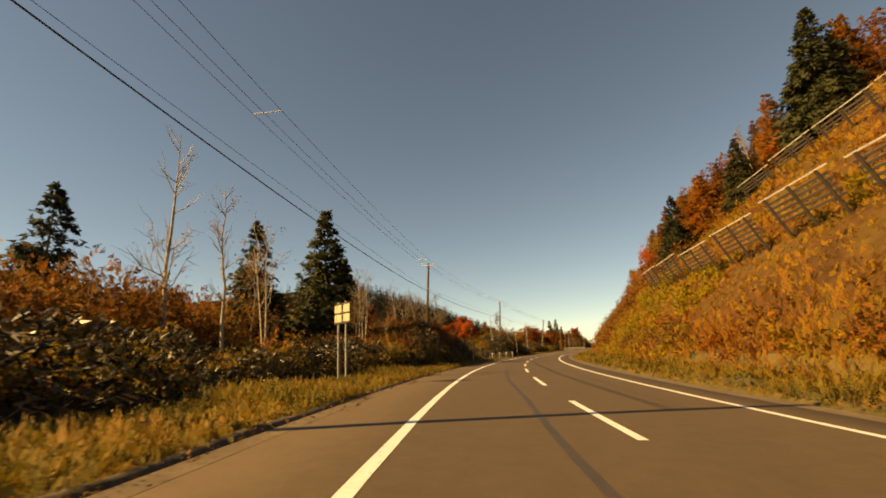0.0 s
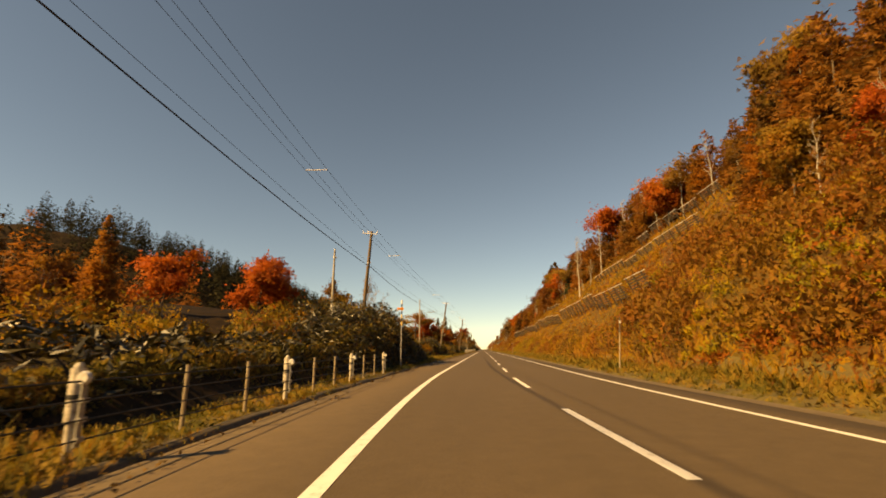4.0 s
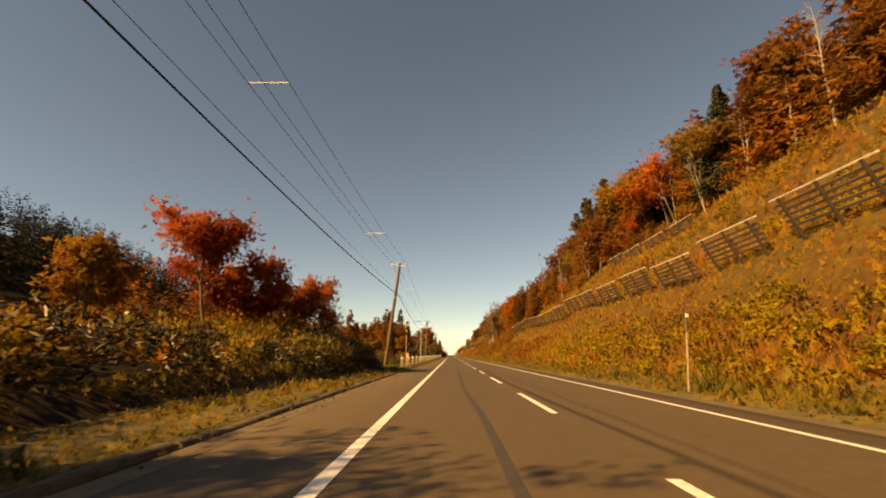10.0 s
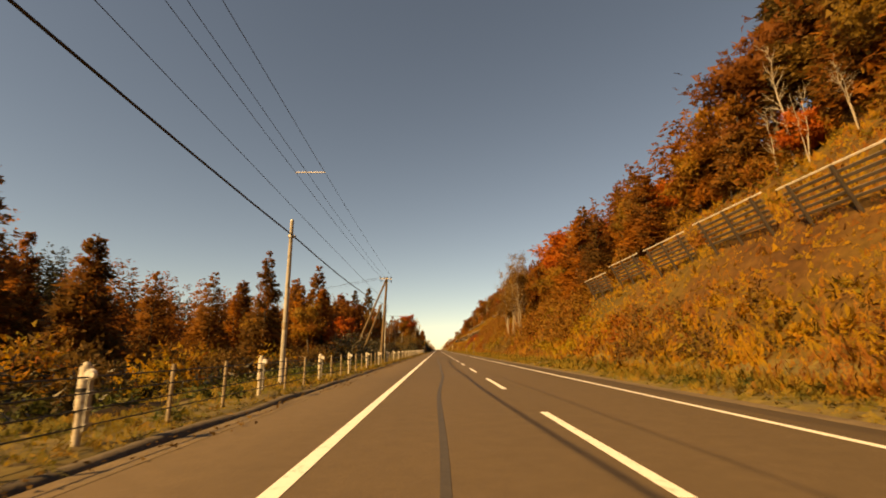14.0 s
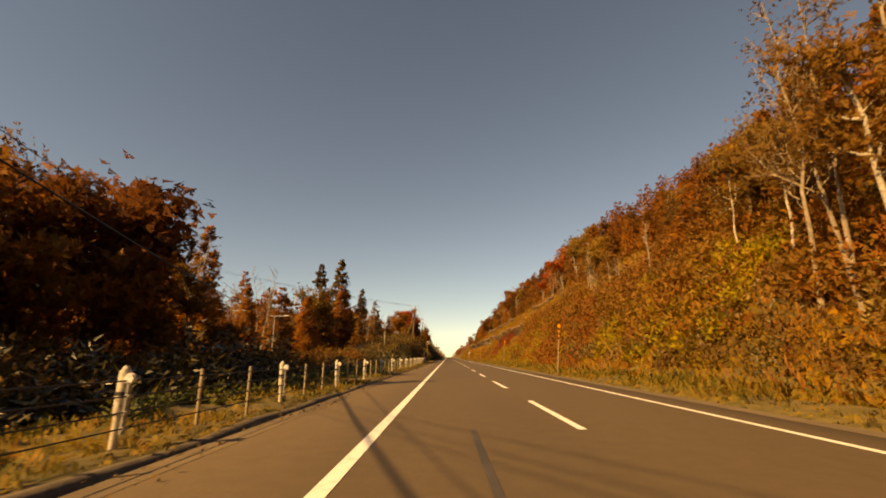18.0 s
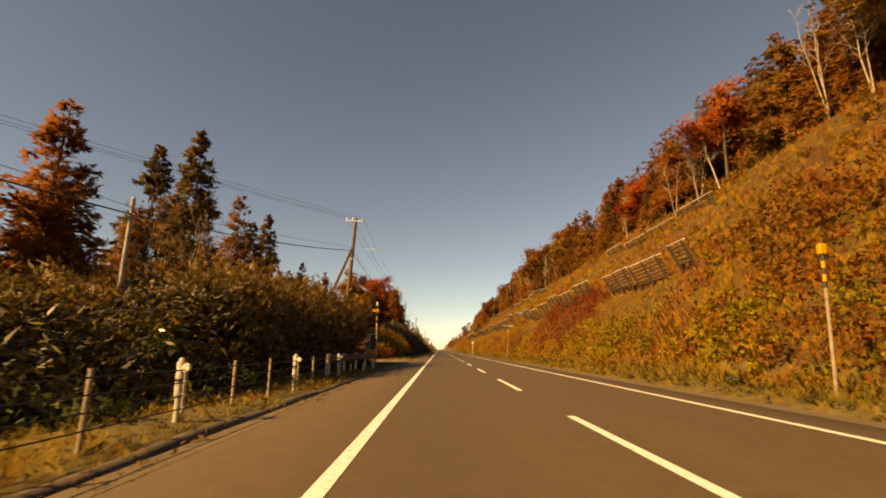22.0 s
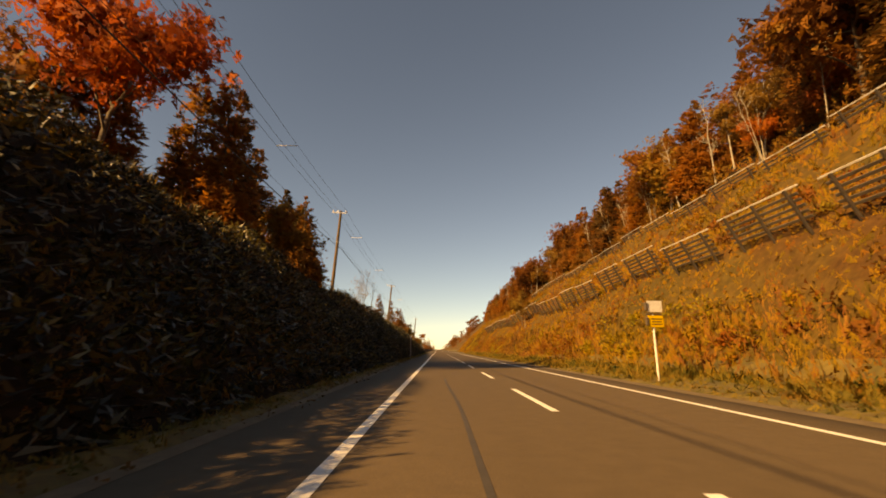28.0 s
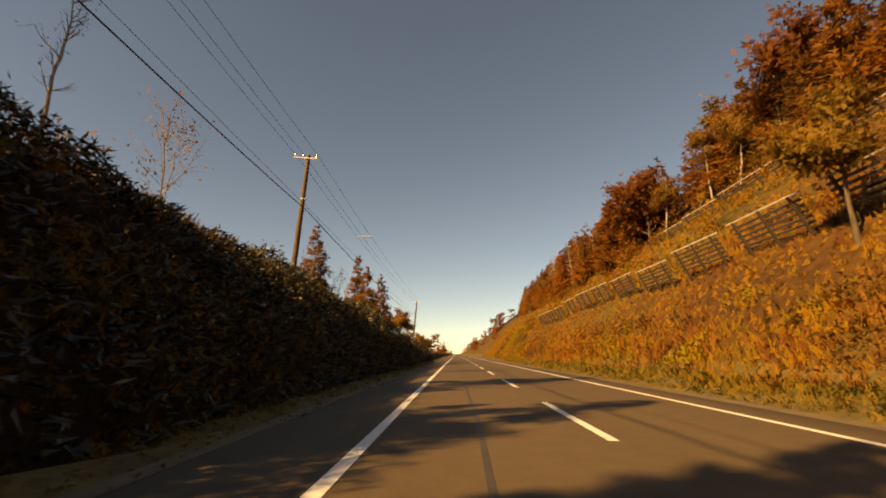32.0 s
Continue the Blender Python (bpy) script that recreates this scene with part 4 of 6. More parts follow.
for s, u, sc in ((258.5, 28.5, 0.68), (262.5, 30.0, 0.64), (254.0, 25.0, 0.60), (248.5, 26.0, 0.62), (237.0, 26.0, 0.54), (243.0, 27.5, 0.66), (231.0, 25.5, 0.5)):
    stand("fir", s, u, sc, wide=1.25)
stand("fir", 403.5, -29.0, 1.0)
stand("fir", 405.5, -34.5, 0.96)
stand("fir", 417.6, -26.2, 0.70)
stand("fir", 410.0, -25.0, 0.64)
for s, u, tall in ((302, -22, 15.0), (296, -23.5, 12.0), (299.5, -20.5, 11.0), (291.5, -21.5, 10.5), (286, -24, 10.0), (305.5, -24, 11.5)):
    stand_tall("larch", s, u, tall, 1.05)
for kind, s, u, tall in (("oak", 315, -20.5, 10), ("larch", 320, -22, 12.5), ("golden", 324, -20.5, 10), ("larch", 329, -22.5, 12), ("golden", 312, -22, 11.5), ("oak", 309.5, -20, 9)):
    stand_tall(kind, s, u, tall)
pick = random.Random(11)
s = -10.0
while s < 680:
    e, tall = edge_at(s)
    kind = pick.choices(["larch", "oak", "golden", "pine", "maple", "bare"], [8.5, 1.3, 1.6, 2.6, 0.6, 3.4])[0]
    stand_tall(kind, s, e + pick.uniform(0.2, 2.5), tall * pick.uniform(0.66, 0.95), wide=1.0 if kind == "bare" else 1.2)
    if pick.random() < 0.65:
        s2 = s + pick.uniform(0.5, 3)
        e, tall = edge_at(s2)
        stand_tall(pick.choice(["larch", "larch", "larch", "larch", "oak", "pine", "pine"]), s2, e + pick.uniform(2.5, 5), tall * pick.uniform(0.75, 0.97), wide=1.2)
    s += pick.uniform(3.4, 5.6)
# the larch wood on the left
s = 234.0
while s < 388:
    stand_tall(pick.choices(["larch", "pine", "oak", "bare"], [7, 1.6, 0.4, 2.0])[0], s, -pick.uniform(20.5, 29), pick.uniform(6.5, 9.5) if s < 300 else pick.uniform(8, 12.5), wide=1.1)
    s += pick.uniform(3.0, 5.2)
for i in range(26):
    stand(pick.choice(["oak", "oak", "twiggy", "pine", "larch"]), pick.uniform(58, 100), -pick.uniform(24, 40), pick.uniform(0.4, 0.7))


# ---- woods too many to count
def wood_mesh(places, seed, conif, leaves=150, size=1.0):
    """Many simple trees in one mesh. places: s, u, height."""
    g = np.random.default_rng(seed)
    models = []
    for i in range(5):
        if g.random() < conif:
            _, lv = conifer(seed + i, 12, 2.7, leaves, size, -0.15, 0.1, 0.8, 0.35, 0.42)
        else:
            _, lv = broadleaf(seed + i, 12, 4.2, leaves, size * 0.8, 0.2)
        models.append((lv[0], lv[2]))
    out, nrm = [], []
    for j, (s, u, h) in enumerate(places):
        v, nn = models[int(g.integers(0, 5))]
        a = g.uniform(0, 6.28)
        k = h / 12
        turn = np.array([[math.cos(a), -math.sin(a), 0], [math.sin(a), math.cos(a), 0], [0, 0, 1]])
        rot = turn * np.array([k * 1.1, k * 1.1, k])[:, None]
        nrm.append(nn @ turn.T)
        out.append(v @ rot.T + np.array(plan(s, u, ground_at(s, u) - 0.3)))
    v = np.concatenate(out)
    return v, np.arange(len(v)).reshape(-1, 3), np.concatenate(nrm)


def wood(name, places, seed, conif, leaves, size, material, label):
    v, f, nn = wood_mesh(places, seed, conif, leaves, size)
    return tagged(new(name, mesh_np(name, v, f, material, True, nn)), label, "wood", kind="stuff")


places = []
while len(places) < 815:
    s, d = pick.uniform(-60, 680), 2.0 + 30 * pick.random() ** 1.4
    e, tall = edge_at(s)
    places.append((s, e + d, tall * pick.uniform(0.72, 1.0) + 0.06 * max(d - 6, 0)))
wood("hillside_wood", places, 200, 0.7, 400, 1.0, FAR, "dense orange and brown autumn wood on the hillside")
places = [(pick.uniform(206, 386), -pick.uniform(29, 46), pick.uniform(7, 10.5)) for _ in range(125)] + [(pick.uniform(-20, 130), -pick.uniform(30, 46), pick.uniform(5, 9)) for _ in range(60)]
wood("larch_wood", places, 300, 0.9, 420, 0.8, LARCH, "dense orange-brown larch wood behind the meadow")
places = [(pick.uniform(680, 1500), pick.choice([-1, 1]) * pick.uniform(9, 70), pick.uniform(6, 10)) for _ in range(260)]
wood("distant_wood", places, 240, 0.5, 170, 1.6, FAR, "distant autumn wood beside the road")
places = [(pick.uniform(0, 125), -pick.uniform(40, 70), pick.uniform(5, 8)) for _ in range(90)] + [(pick.uniform(325, 600), -pick.uniform(32, 70), pick.uniform(7, 12)) for _ in range(190)]
wood("valley_wood", places, 260, 0.7, 220, 1.4, FAR, "brown and orange wood behind the roadside trees")
places = [(pick.uniform(118, 335), -pick.uniform(44, 105), pick.uniform(5, 8)) for _ in range(900)]
wood("conifer_hill_wood", places, 280, 1.0, 190, 1.0, FAR_DARK, "dark conifer wood covering a nearby hill")


# ---- low growth
def scatter(n, s0, s1, u0, u1, g, power=1.0):
    s = g.uniform(s0, s1, n)
    u = u0 + (u1 - u0) * g.uniform(0, 1, n) ** power
    return s, u


def fenced(s, u):
    """True just below the rows of snow fence, where nothing tall grows."""
    low = ((s > 15) & (s < 54)) | ((s > 103) & (s < 272)) | ((s > 383) & (s < 440)) | ((s > 448) & (s < 602))
    return low & (u > 11.0) & (u < 13.9)


def blades(s, u, length, width, g, lean=0.45, down=None):
    """Grass blades as single triangles standing on the ground."""
    n = len(s)
    p = plan_np(s, u, height(s, u) - 0.03)
    d = np.stack([g.normal(0, lean, n), g.normal(0, lean, n), np.ones(n)], -1)
    if down is not None:
        d[:, 0] += down
    d = unit(d)
    side = unit(np.stack([g.normal(size=n), g.normal(size=n), np.zeros(n)], -1)) * (width / 2)[:, None]
    v = np.stack([p - side, p + side, p + d * length[:, None]], 1)
    tilt = (height(s, u + 0.3) - height(s, u - 0.3)) / 0.6
    v, nn = face_out(v.reshape(-1, 3), np.stack([-tilt, np.zeros(n) - 0.25, np.ones(n)], -1), g, 0.22)
    return v, np.arange(n * 3).reshape(-1, 3), nn


def grow(name, shape, material, label, category):
    v, f, nn = shape
    return tagged(new(name, mesh_np(name, v, f, material, True, nn)), label, category, kind="stuff")


g = np.random.default_rng(77)
s1, u1 = scatter(125000, -5, 690, 6.9, 16.5, g, 1.1)
s2, u2 = scatter(66000, -5, 690, 15.0, 33.0, g, 1.0)
s0, u0 = scatter(26000, -5, 620, 7.3, 10.2, g, 1.0)
s3, u3 = np.concatenate([s1, s2, s0]), np.concatenate([u1, u2, u0])
clump = 0.55 + 0.45 * np.sin(s3 * 1.7 + np.sin(u3 * 2.3) * 2) * np.sin(u3 * 1.9 + s3 * 0.6)
ln = g.uniform(0.22, 0.7, len(s3)) * (0.6 + 0.6 * clump)
ln *= np.clip((u3 - 6.4) / 2.0, 0.35, 1) * np.where(fenced(s3, u3), 0.6, 1.0)
grow("slope_grass", blades(s3, u3, ln, np.where(u3 < 16, 0.30, 0.42) * g.uniform(0.6, 1.4, len(s3)), g, 0.45, -0.12), GRASS, "tall dry golden grass on the cut slope", "grass")

s4, u4 = scatter(60000, -5, 590, 5.12, 7.9, g, 0.9)
s5, u5 = scatter(92000, -5, 590, 5.7, 9.8, g, 0.85)
s6, u6 = scatter(30000, -5, 80, 5.7, 9.2, g, 0.9)
sv, uv = np.concatenate([s4, s5, s6]), np.concatenate([u4, -u5, -u6])
keep = ~((uv < 0) & (sv > 397.0) & (sv < 410.5))
sv, uv = sv[keep], uv[keep]
ln = g.uniform(0.16, 0.46, len(sv)) * (0.6 + 0.5 * np.clip(np.abs(uv) - 5.2, 0, 2)) * (0.8 + 0.4 * np.sin(sv * 0.7) * np.sin(sv * 0.23 + 1))
ln *= np.where((uv < 0) & (sv > 70), 0.55, 1.0)
grow("verge_grass", blades(sv, uv, np.maximum(ln, 0.06), g.uniform(0.2, 0.38, len(sv)), g, 0.5), VERGE, "short green and yellow grass along the verge", "grass")


def bushes(name, spots, per, size, leafmat, label, g, flat=0.75):
    """Low bushes of leaves; spots: arrays s, u, radius."""
    s, u, r = spots
    c0 = plan_np(s, u, height(s, u))
    i = np.repeat(np.arange(len(s)), per)
    off = unit(g.normal(size=(len(i), 3))) * g.uniform(0.25, 1, (len(i), 1)) ** 0.5
    off[:, 2] = np.abs(off[:, 2]) * flat * 1.25
    c = c0[i] + off * r[i][:, None] * g.uniform(0.8, 1.15, (len(i), 1))
    d = off * 0.8 + g.normal(size=off.shape) * 0.7
    v, f = flecks(c, d, size * g.uniform(0.6, 1.4, len(i)), size * 0.7, g)
    v, nn = face_out(v, off + np.array([0, 0, 0.3]), g)
    return tagged(new(name, mesh_np(name, v, f, leafmat, True, nn)), label, "bushes", kind="stuff")


def patch(s, u, k):
    """A slow wave over the slope that sorts plants into patches."""
    return np.sin(s * 0.21 + 1.7 * k + 1.3 * np.sin(u * 0.5 + k)) + 0.8 * np.sin(u * 0.62 - s * 0.093 + 2.1 * k) + 0.5 * np.sin(s * 0.057 + 3.3 * k)


def slope_plants(name, n, k, cut, r0, r1, per, size, material, label, top=22.0, flat=0.9, power=1.3):
    s, u = scatter(n, -2, 640, 8.7, top, g, power)
    keep = (patch(s, u, k) > cut) & ~fenced(s, u)
    s, u = s[keep], u[keep]
    bushes(name, (s, u, g.uniform(r0, r1, len(s)) * g.choice([0.7, 1.0, 1.0, 1.5], len(s))), per, size, material, label, g, flat)


slope_plants("slope_bushes", 2600, 0.0, -0.6, 0.30, 0.65, 74, 0.22, SHRUB, "russet and yellow bushes and weeds on the slope", 24.0)
slope_plants("slope_herbs", 2300, 1.0, 0.35, 0.35, 0.75, 84, 0.23, HERB, "yellow-green leafy herbs in patches on the slope", 16.0, 0.8)
slope_plants("slope_rust_shrubs", 2300, 2.0, 0.45, 0.35, 0.85, 92, 0.22, RUST, "rust-red low shrubs in patches on the slope", 17.0, 1.0)
slope_plants("slope_brown_weeds", 2600, 3.0, 0.25, 0.35, 0.8, 72, 0.20, UMBER, "brown withered weeds low on the slope", 14.0, 1.25, 1.6)
# dense yellow-green herbs in three places low on the slope
s = np.concatenate([g.uniform(34, 61, 130), g.uniform(165, 205, 90), g.uniform(374, 401, 80), g.uniform(343, 376, 80)])
bushes("leafy_herbs", (s, 8.4 + np.where((s < 70) | ((s > 342) & (s < 373)), 5.8, 2.6) * g.uniform(0, 1, len(s)) ** 1.2, g.uniform(0.4, 0.85, len(s))), 110, 0.23, HERB, "dense yellow-green herbs low on the slope", g, 0.85)
s = g.uniform(61, 84, 80)
bushes("rust_shrubs", (s, g.uniform(9.2, 15.5, 80), g.uniform(0.6, 1.2, 80)), 160, 0.23, RUST, "rust-red shrubs on the slope inside the bend", g, 1.0)
# dense rust shrubs beside the thicket
s, u = g.uniform(331, 352, 120), 8.6 + 6.5 * g.uniform(0, 1, 120) ** 1.2
bushes("rust_thicket", (s, u, g.uniform(0.55, 1.15, 120)), 190, 0.22, RUST, "dense rust-red shrubs at the foot of the slope", g, 1.1)
# taller scrub where the slope has no snow fence
n = 330
s = np.concatenate([g.uniform(58, 104, 110), g.uniform(268, 345, 180), g.uniform(345, 380, 40)])
u = np.concatenate([g.uniform(9.5, 19, 110), g.uniform(9.8, 17, 180), g.uniform(12, 19, 40)])
bushes("slope_scrub", (s, u, g.uniform(1.0, 2.0, n)), 310, 0.30, SCRUB, "tall brown and rust scrub on the slope", g, 1.0)
# undergrowth along the wood's edge
n = 560
s = g.uniform(-10, 640, n)
u = np.interp(s, EDGE_S, EDGE_U) + g.uniform(-0.8, 5.0, n)
bushes("edge_undergrowth", (s, u, g.uniform(0.7, 1.7, n)), 210, 0.36, SCRUB, "rust and brown undergrowth along the edge of the wood", g, 1.0)
# sunlit grass on the crest of the long cutting
s = g.uniform(416, 562, 7000)
hl, fl = np.interp(s, LEFT_S, LEFT_H), np.interp(s, LEFT_S, LEFT_F)
grow("crest_grass", blades(s, -(fl + hl / 1.15 + g.uniform(-0.7, 1.6, len(s))), g.uniform(0.4, 1.1, len(s)), g.uniform(0.2, 0.4, len(s)), g, 0.4), GRASS, "dry golden grass on the crest of the bank", "grass")
n = 130
s = g.uniform(411.5, 438, n)
bushes("crest_scrub", (s, -(np.interp(s, LEFT_S, LEFT_F) + np.interp(s, LEFT_S, LEFT_H) / 1.15 + g.uniform(-1.2, 4.5, n)), g.uniform(0.7, 1.4, n)), 260, 0.24, SCRUB, "rust-coloured twiggy scrub on the crest of the bank", g, 1.2)
n = 120
s = g.uniform(413, 438, n)
bushes("golden_scrub", (s, -(np.interp(s, LEFT_S, LEFT_F) + g.uniform(0.7, 5.5, n)), g.uniform(0.6, 1.15, n)), 190, 0.22, SHRUB, "golden-brown twiggy scrub on the roadside bank", g, 1.8)
# dark herbs at the foot of the guard fence
s = g.uniform(203, 378, 300)
bushes("fence_herbs", (s, -g.uniform(7.4, 12.5, 300), g.uniform(0.3, 0.75, 300)), 110, 0.18, TUFT, "dark green herbs around the guard fence", g)
# brown twigs and weeds over the meadow behind the guard fence
n = 300
s = g.uniform(205, 346, n)
bushes("meadow_scrub", (s, -g.uniform(10.5, 21, n), g.uniform(0.5, 1.15, n)), 190, 0.24, UMBER, "low brown scrub on the meadow behind the fence", g, 1.2)
s = g.uniform(282, 348, 85)
bushes("wood_edge_scrub", (s, -g.uniform(12.5, 20.5, 85), g.uniform(0.9, 1.7, 85)), 230, 0.27, SCRUB, "rust-brown scrub in front of the larch wood", g, 1.1)
s = g.uniform(124, 184, 120)
bushes("clearing_scrub", (s, -(np.interp(s, LEFT_S, LEFT_F) + g.uniform(1.0, 12, 120)), g.uniform(0.5, 1.15, 120)), 200, 0.24, SHRUB, "low russet and olive scrub in the roadside clearing", g, 1.0)
# red-brown stalks on the slope
n = 110
bushes("red_stalks", (g.uniform(397, 417, n), g.uniform(9.4, 13.8, n), g.uniform(0.45, 0.9, n)), 150, 0.2, STALK, "red-brown knotweed stalks on the slope", g, 1.3)
# green tufts at the road's edge
n = 420
s, u = scatter(n, -2, 590, 5.9, 8.8, g, 0.7)
u = np.where(g.random(n) < 0.3, -u, u)
keep = ~((u < 0) & (s > 396) & (s < 411))
s, u = s[keep], u[keep]
bushes("verge_tufts", (s, u, g.uniform(0.12, 0.42, len(s))), 60, 0.17, TUFT, "small dark green tufts along the verge", g)
# large-leaved yellowing climber on the slope
s, u = g.uniform(298, 342, 110), g.uniform(8.8, 15.5, 110)
bushes("slope_thicket", (s, u, g.uniform(0.7, 1.3, 110)), 300, 0.22, THICKET, "olive and brown leafy thicket on the slope", g)
s, u = g.uniform(296, 372, 90), g.uniform(9.6, 15.5, 90)
k, w = g.uniform(312, 327, 70), g.uniform(9.0, 14.0, 70)
bushes("leafy_climber", (k, w, g.uniform(0.6, 1.15, 70)), 170, 0.30, HERB, "dense climber with large yellow leaves on the slope", g, 1.0)
bushes("slope_climber", (s, u, g.uniform(0.5, 1.1, 90)), 200, 0.22, GOLD, "large yellowing leaves of a climber on the slope", g)


def sasa(name, s0, s1, depth, tall, dens, g, gap=0.0):
    """Bamboo grass on the left bank: a shell of long leaves over the ground."""
    n = int((s1 - s0) * depth * dens * 0.85)
    s = g.uniform(s0, s1, n)
    fl = np.interp(s, LEFT_S, LEFT_F)
    u = -(fl + gap + g.uniform(-0.2, depth, n))
    hump = tall * (0.75 + 0.32 * np.sin(s * 1.1 + u * 0.8) * np.sin(u * 1.3 + s * 0.5) + 0.28 * np.sin(s * 0.31 + u * 0.7)) * np.clip((-u - fl - gap + 0.5) / 1.2, 0.25, 1)
    z = height(s, u) + hump * g.uniform(0, 1, n) ** 0.55
    c = plan_np(s, u, z)
    d = np.stack([g.normal(0.35, 0.8, n), g.normal(0, 0.8, n), g.normal(0.15, 0.5, n)], -1)
    v, f = flecks(c, d, g.uniform(0.20, 0.42, n), g.uniform(0.075, 0.12, n), g)
    return v, f


# the bank's shade is in the dark colour of these leaves
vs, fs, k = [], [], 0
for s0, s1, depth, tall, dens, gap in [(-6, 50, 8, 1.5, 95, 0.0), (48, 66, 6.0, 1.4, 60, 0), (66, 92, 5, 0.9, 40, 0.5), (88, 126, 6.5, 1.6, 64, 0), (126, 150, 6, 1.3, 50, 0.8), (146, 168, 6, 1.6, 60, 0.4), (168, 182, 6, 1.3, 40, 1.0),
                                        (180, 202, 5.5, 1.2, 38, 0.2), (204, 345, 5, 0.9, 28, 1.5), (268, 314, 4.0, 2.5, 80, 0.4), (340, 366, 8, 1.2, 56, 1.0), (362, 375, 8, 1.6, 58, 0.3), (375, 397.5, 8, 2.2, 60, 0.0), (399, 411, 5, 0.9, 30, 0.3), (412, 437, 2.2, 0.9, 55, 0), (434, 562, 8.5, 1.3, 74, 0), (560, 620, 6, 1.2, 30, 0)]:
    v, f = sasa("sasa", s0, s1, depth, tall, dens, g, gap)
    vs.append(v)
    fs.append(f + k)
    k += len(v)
tagged(new("bamboo_grass", mesh_np("bamboo_grass", np.concatenate(vs), np.concatenate(fs), SASA_SHADED)), "dense green and yellowing bamboo grass on the roadside bank, darkened as in shade", "bamboo grass", kind="stuff")
# bright-coloured undergrowth that lightens the sunny stretches of the bank
s = np.concatenate([g.uniform(0, 50, 330), g.uniform(88, 126, 110), g.uniform(146, 168, 90), g.uniform(180, 202, 120), g.uniform(412, 437, 70), g.uniform(369, 385, 55)])
u = -(np.interp(s, LEFT_S, LEFT_F) + g.uniform(0.6, 9, len(s)))
bushes("bank_briars", (s, u, g.uniform(0.5, 1.0, len(s))), 210, 0.24, BRIAR, "yellowing leafy undergrowth on the roadside bank, brightened as if sunlit", g, 0.95)
s = g.uniform(12, 36, 60)
bushes("bank_scrub", (s, -g.uniform(18.5, 29, 60), g.uniform(1.7, 2.9, 60)), 560, 0.36, SCRUB, "tall brown and dark red scrub behind the bank", g, 1.5)
# the largest, glossiest leaves stand out of the mass, coloured pale for lit glints
s = np.concatenate([g.uniform(0, 66, 2600), g.uniform(88, 126, 1800), g.uniform(146, 202, 1800), g.uniform(345, 394, 2600), g.uniform(412, 562, 11000)])
n = len(s)
fl = np.interp(s, LEFT_S, LEFT_F)
u = -(fl + 0.3 + g.uniform(0, 6.8, n))
keep = np.sin(s * 0.8 + 2 * np.sin(u)) + np.sin(s * 0.27 + u * 1.1) > 0.1
s, u, fl = s[keep], u[keep], fl[keep]
n = len(s)
top = 1.25 * (0.75 + 0.32 * np.sin(s * 1.1 + u * 0.8) * np.sin(u * 1.3 + s * 0.5) + 0.28 * np.sin(s * 0.31 + u * 0.7)) * np.clip((-u - fl + 0.5) / 1.2, 0.25, 1)
c = plan_np(s, u, height(s, u) + top * g.uniform(0.85, 1.3, n))
d = np.stack([g.normal(0.45, 0.6, n), g.normal(-0.2, 0.7, n), g.normal(0.1, 0.45, n)], -1)
v, f = diamonds(c, d, g.uniform(0.18, 0.36, n), g.uniform(0.05, 0.085, n), g)
tagged(new("bamboo_grass_tips", mesh_np("bamboo_grass_tips", v, f, SASA_GLINT)), "glossy leaves on top of the bamboo grass, coloured pale as glints", "bamboo grass", kind="stuff")
n = 150
s = g.uniform(37, 66, n)
bushes("roadside_scrub", (s, -(np.interp(s, LEFT_S, LEFT_F) + g.uniform(1.6, 9, n)), g.uniform(0.7, 1.25, n)), 210, 0.24, RUST, "rust-brown withered scrub on the roadside bank", g, 1.25)
s = g.uniform(34, 66, n)
bushes("roadside_weeds", (s, -(np.interp(s, LEFT_S, LEFT_F) + g.uniform(2.0, 10, n)), g.uniform(0.7, 1.2, n)), 180, 0.22, UMBER, "tall brown withered weeds on the roadside bank", g, 1.5)
# bushes among the bamboo grass
s = np.concatenate([g.uniform(0, 50, 60), g.uniform(48, 110, 60), g.uniform(130, 200, 90), g.uniform(205, 345, 24), g.uniform(405, 445, 50), g.uniform(445, 560, 60)])
fl = np.interp(s, LEFT_S, LEFT_F)
hl = np.maximum(np.interp(s, LEFT_S, LEFT_H), 0)
u = -(fl + hl / 1.15 + g.uniform(1.5, 9, len(s)))
bushes("bank_bushes", (s, u, g.uniform(0.7, 1.7, len(s))), 280, 0.24, SHRUB, "brown and red undergrowth bushes behind the bank", g, 1.0)

# tall thicket behind the guard rail and the fence's end
s = np.concatenate([g.uniform(338, 366, 70), g.uniform(364, 397, 140)])
fl = np.interp(s, LEFT_S, LEFT_F)
u = -(fl + g.uniform(1.2, 7.5, len(s)))
u[s < 372] -= 1.6
bushes("bank_thicket", (s, u, np.interp(s, [338, 364, 376, 390, 397], [0.6, 0.8, 1.6, 1.9, 1.2]) * g.uniform(0.75, 1.2, len(s))), 430, 0.32, THICKET, "dense olive and brown thicket on the bank", g, 1.25)
# taller seed heads and weeds on the slope
n = 20000
s, u = scatter(n, -4, 590, 7.6, 15.5, g, 1.1)
keep = ((np.sin(s * 0.35 + 1.2 * np.sin(u * 0.9)) + np.sin(s * 0.11 + 2)) > -0.1) & ~fenced(s, u)
s, u = s[keep], u[keep]
grow("slope_weeds", blades(s, u, g.uniform(0.7, 1.5, len(s)), g.uniform(0.15, 0.4, len(s)), g, 0.28, -0.2), WEED, "tall rust-brown weeds on the slope", "weeds")

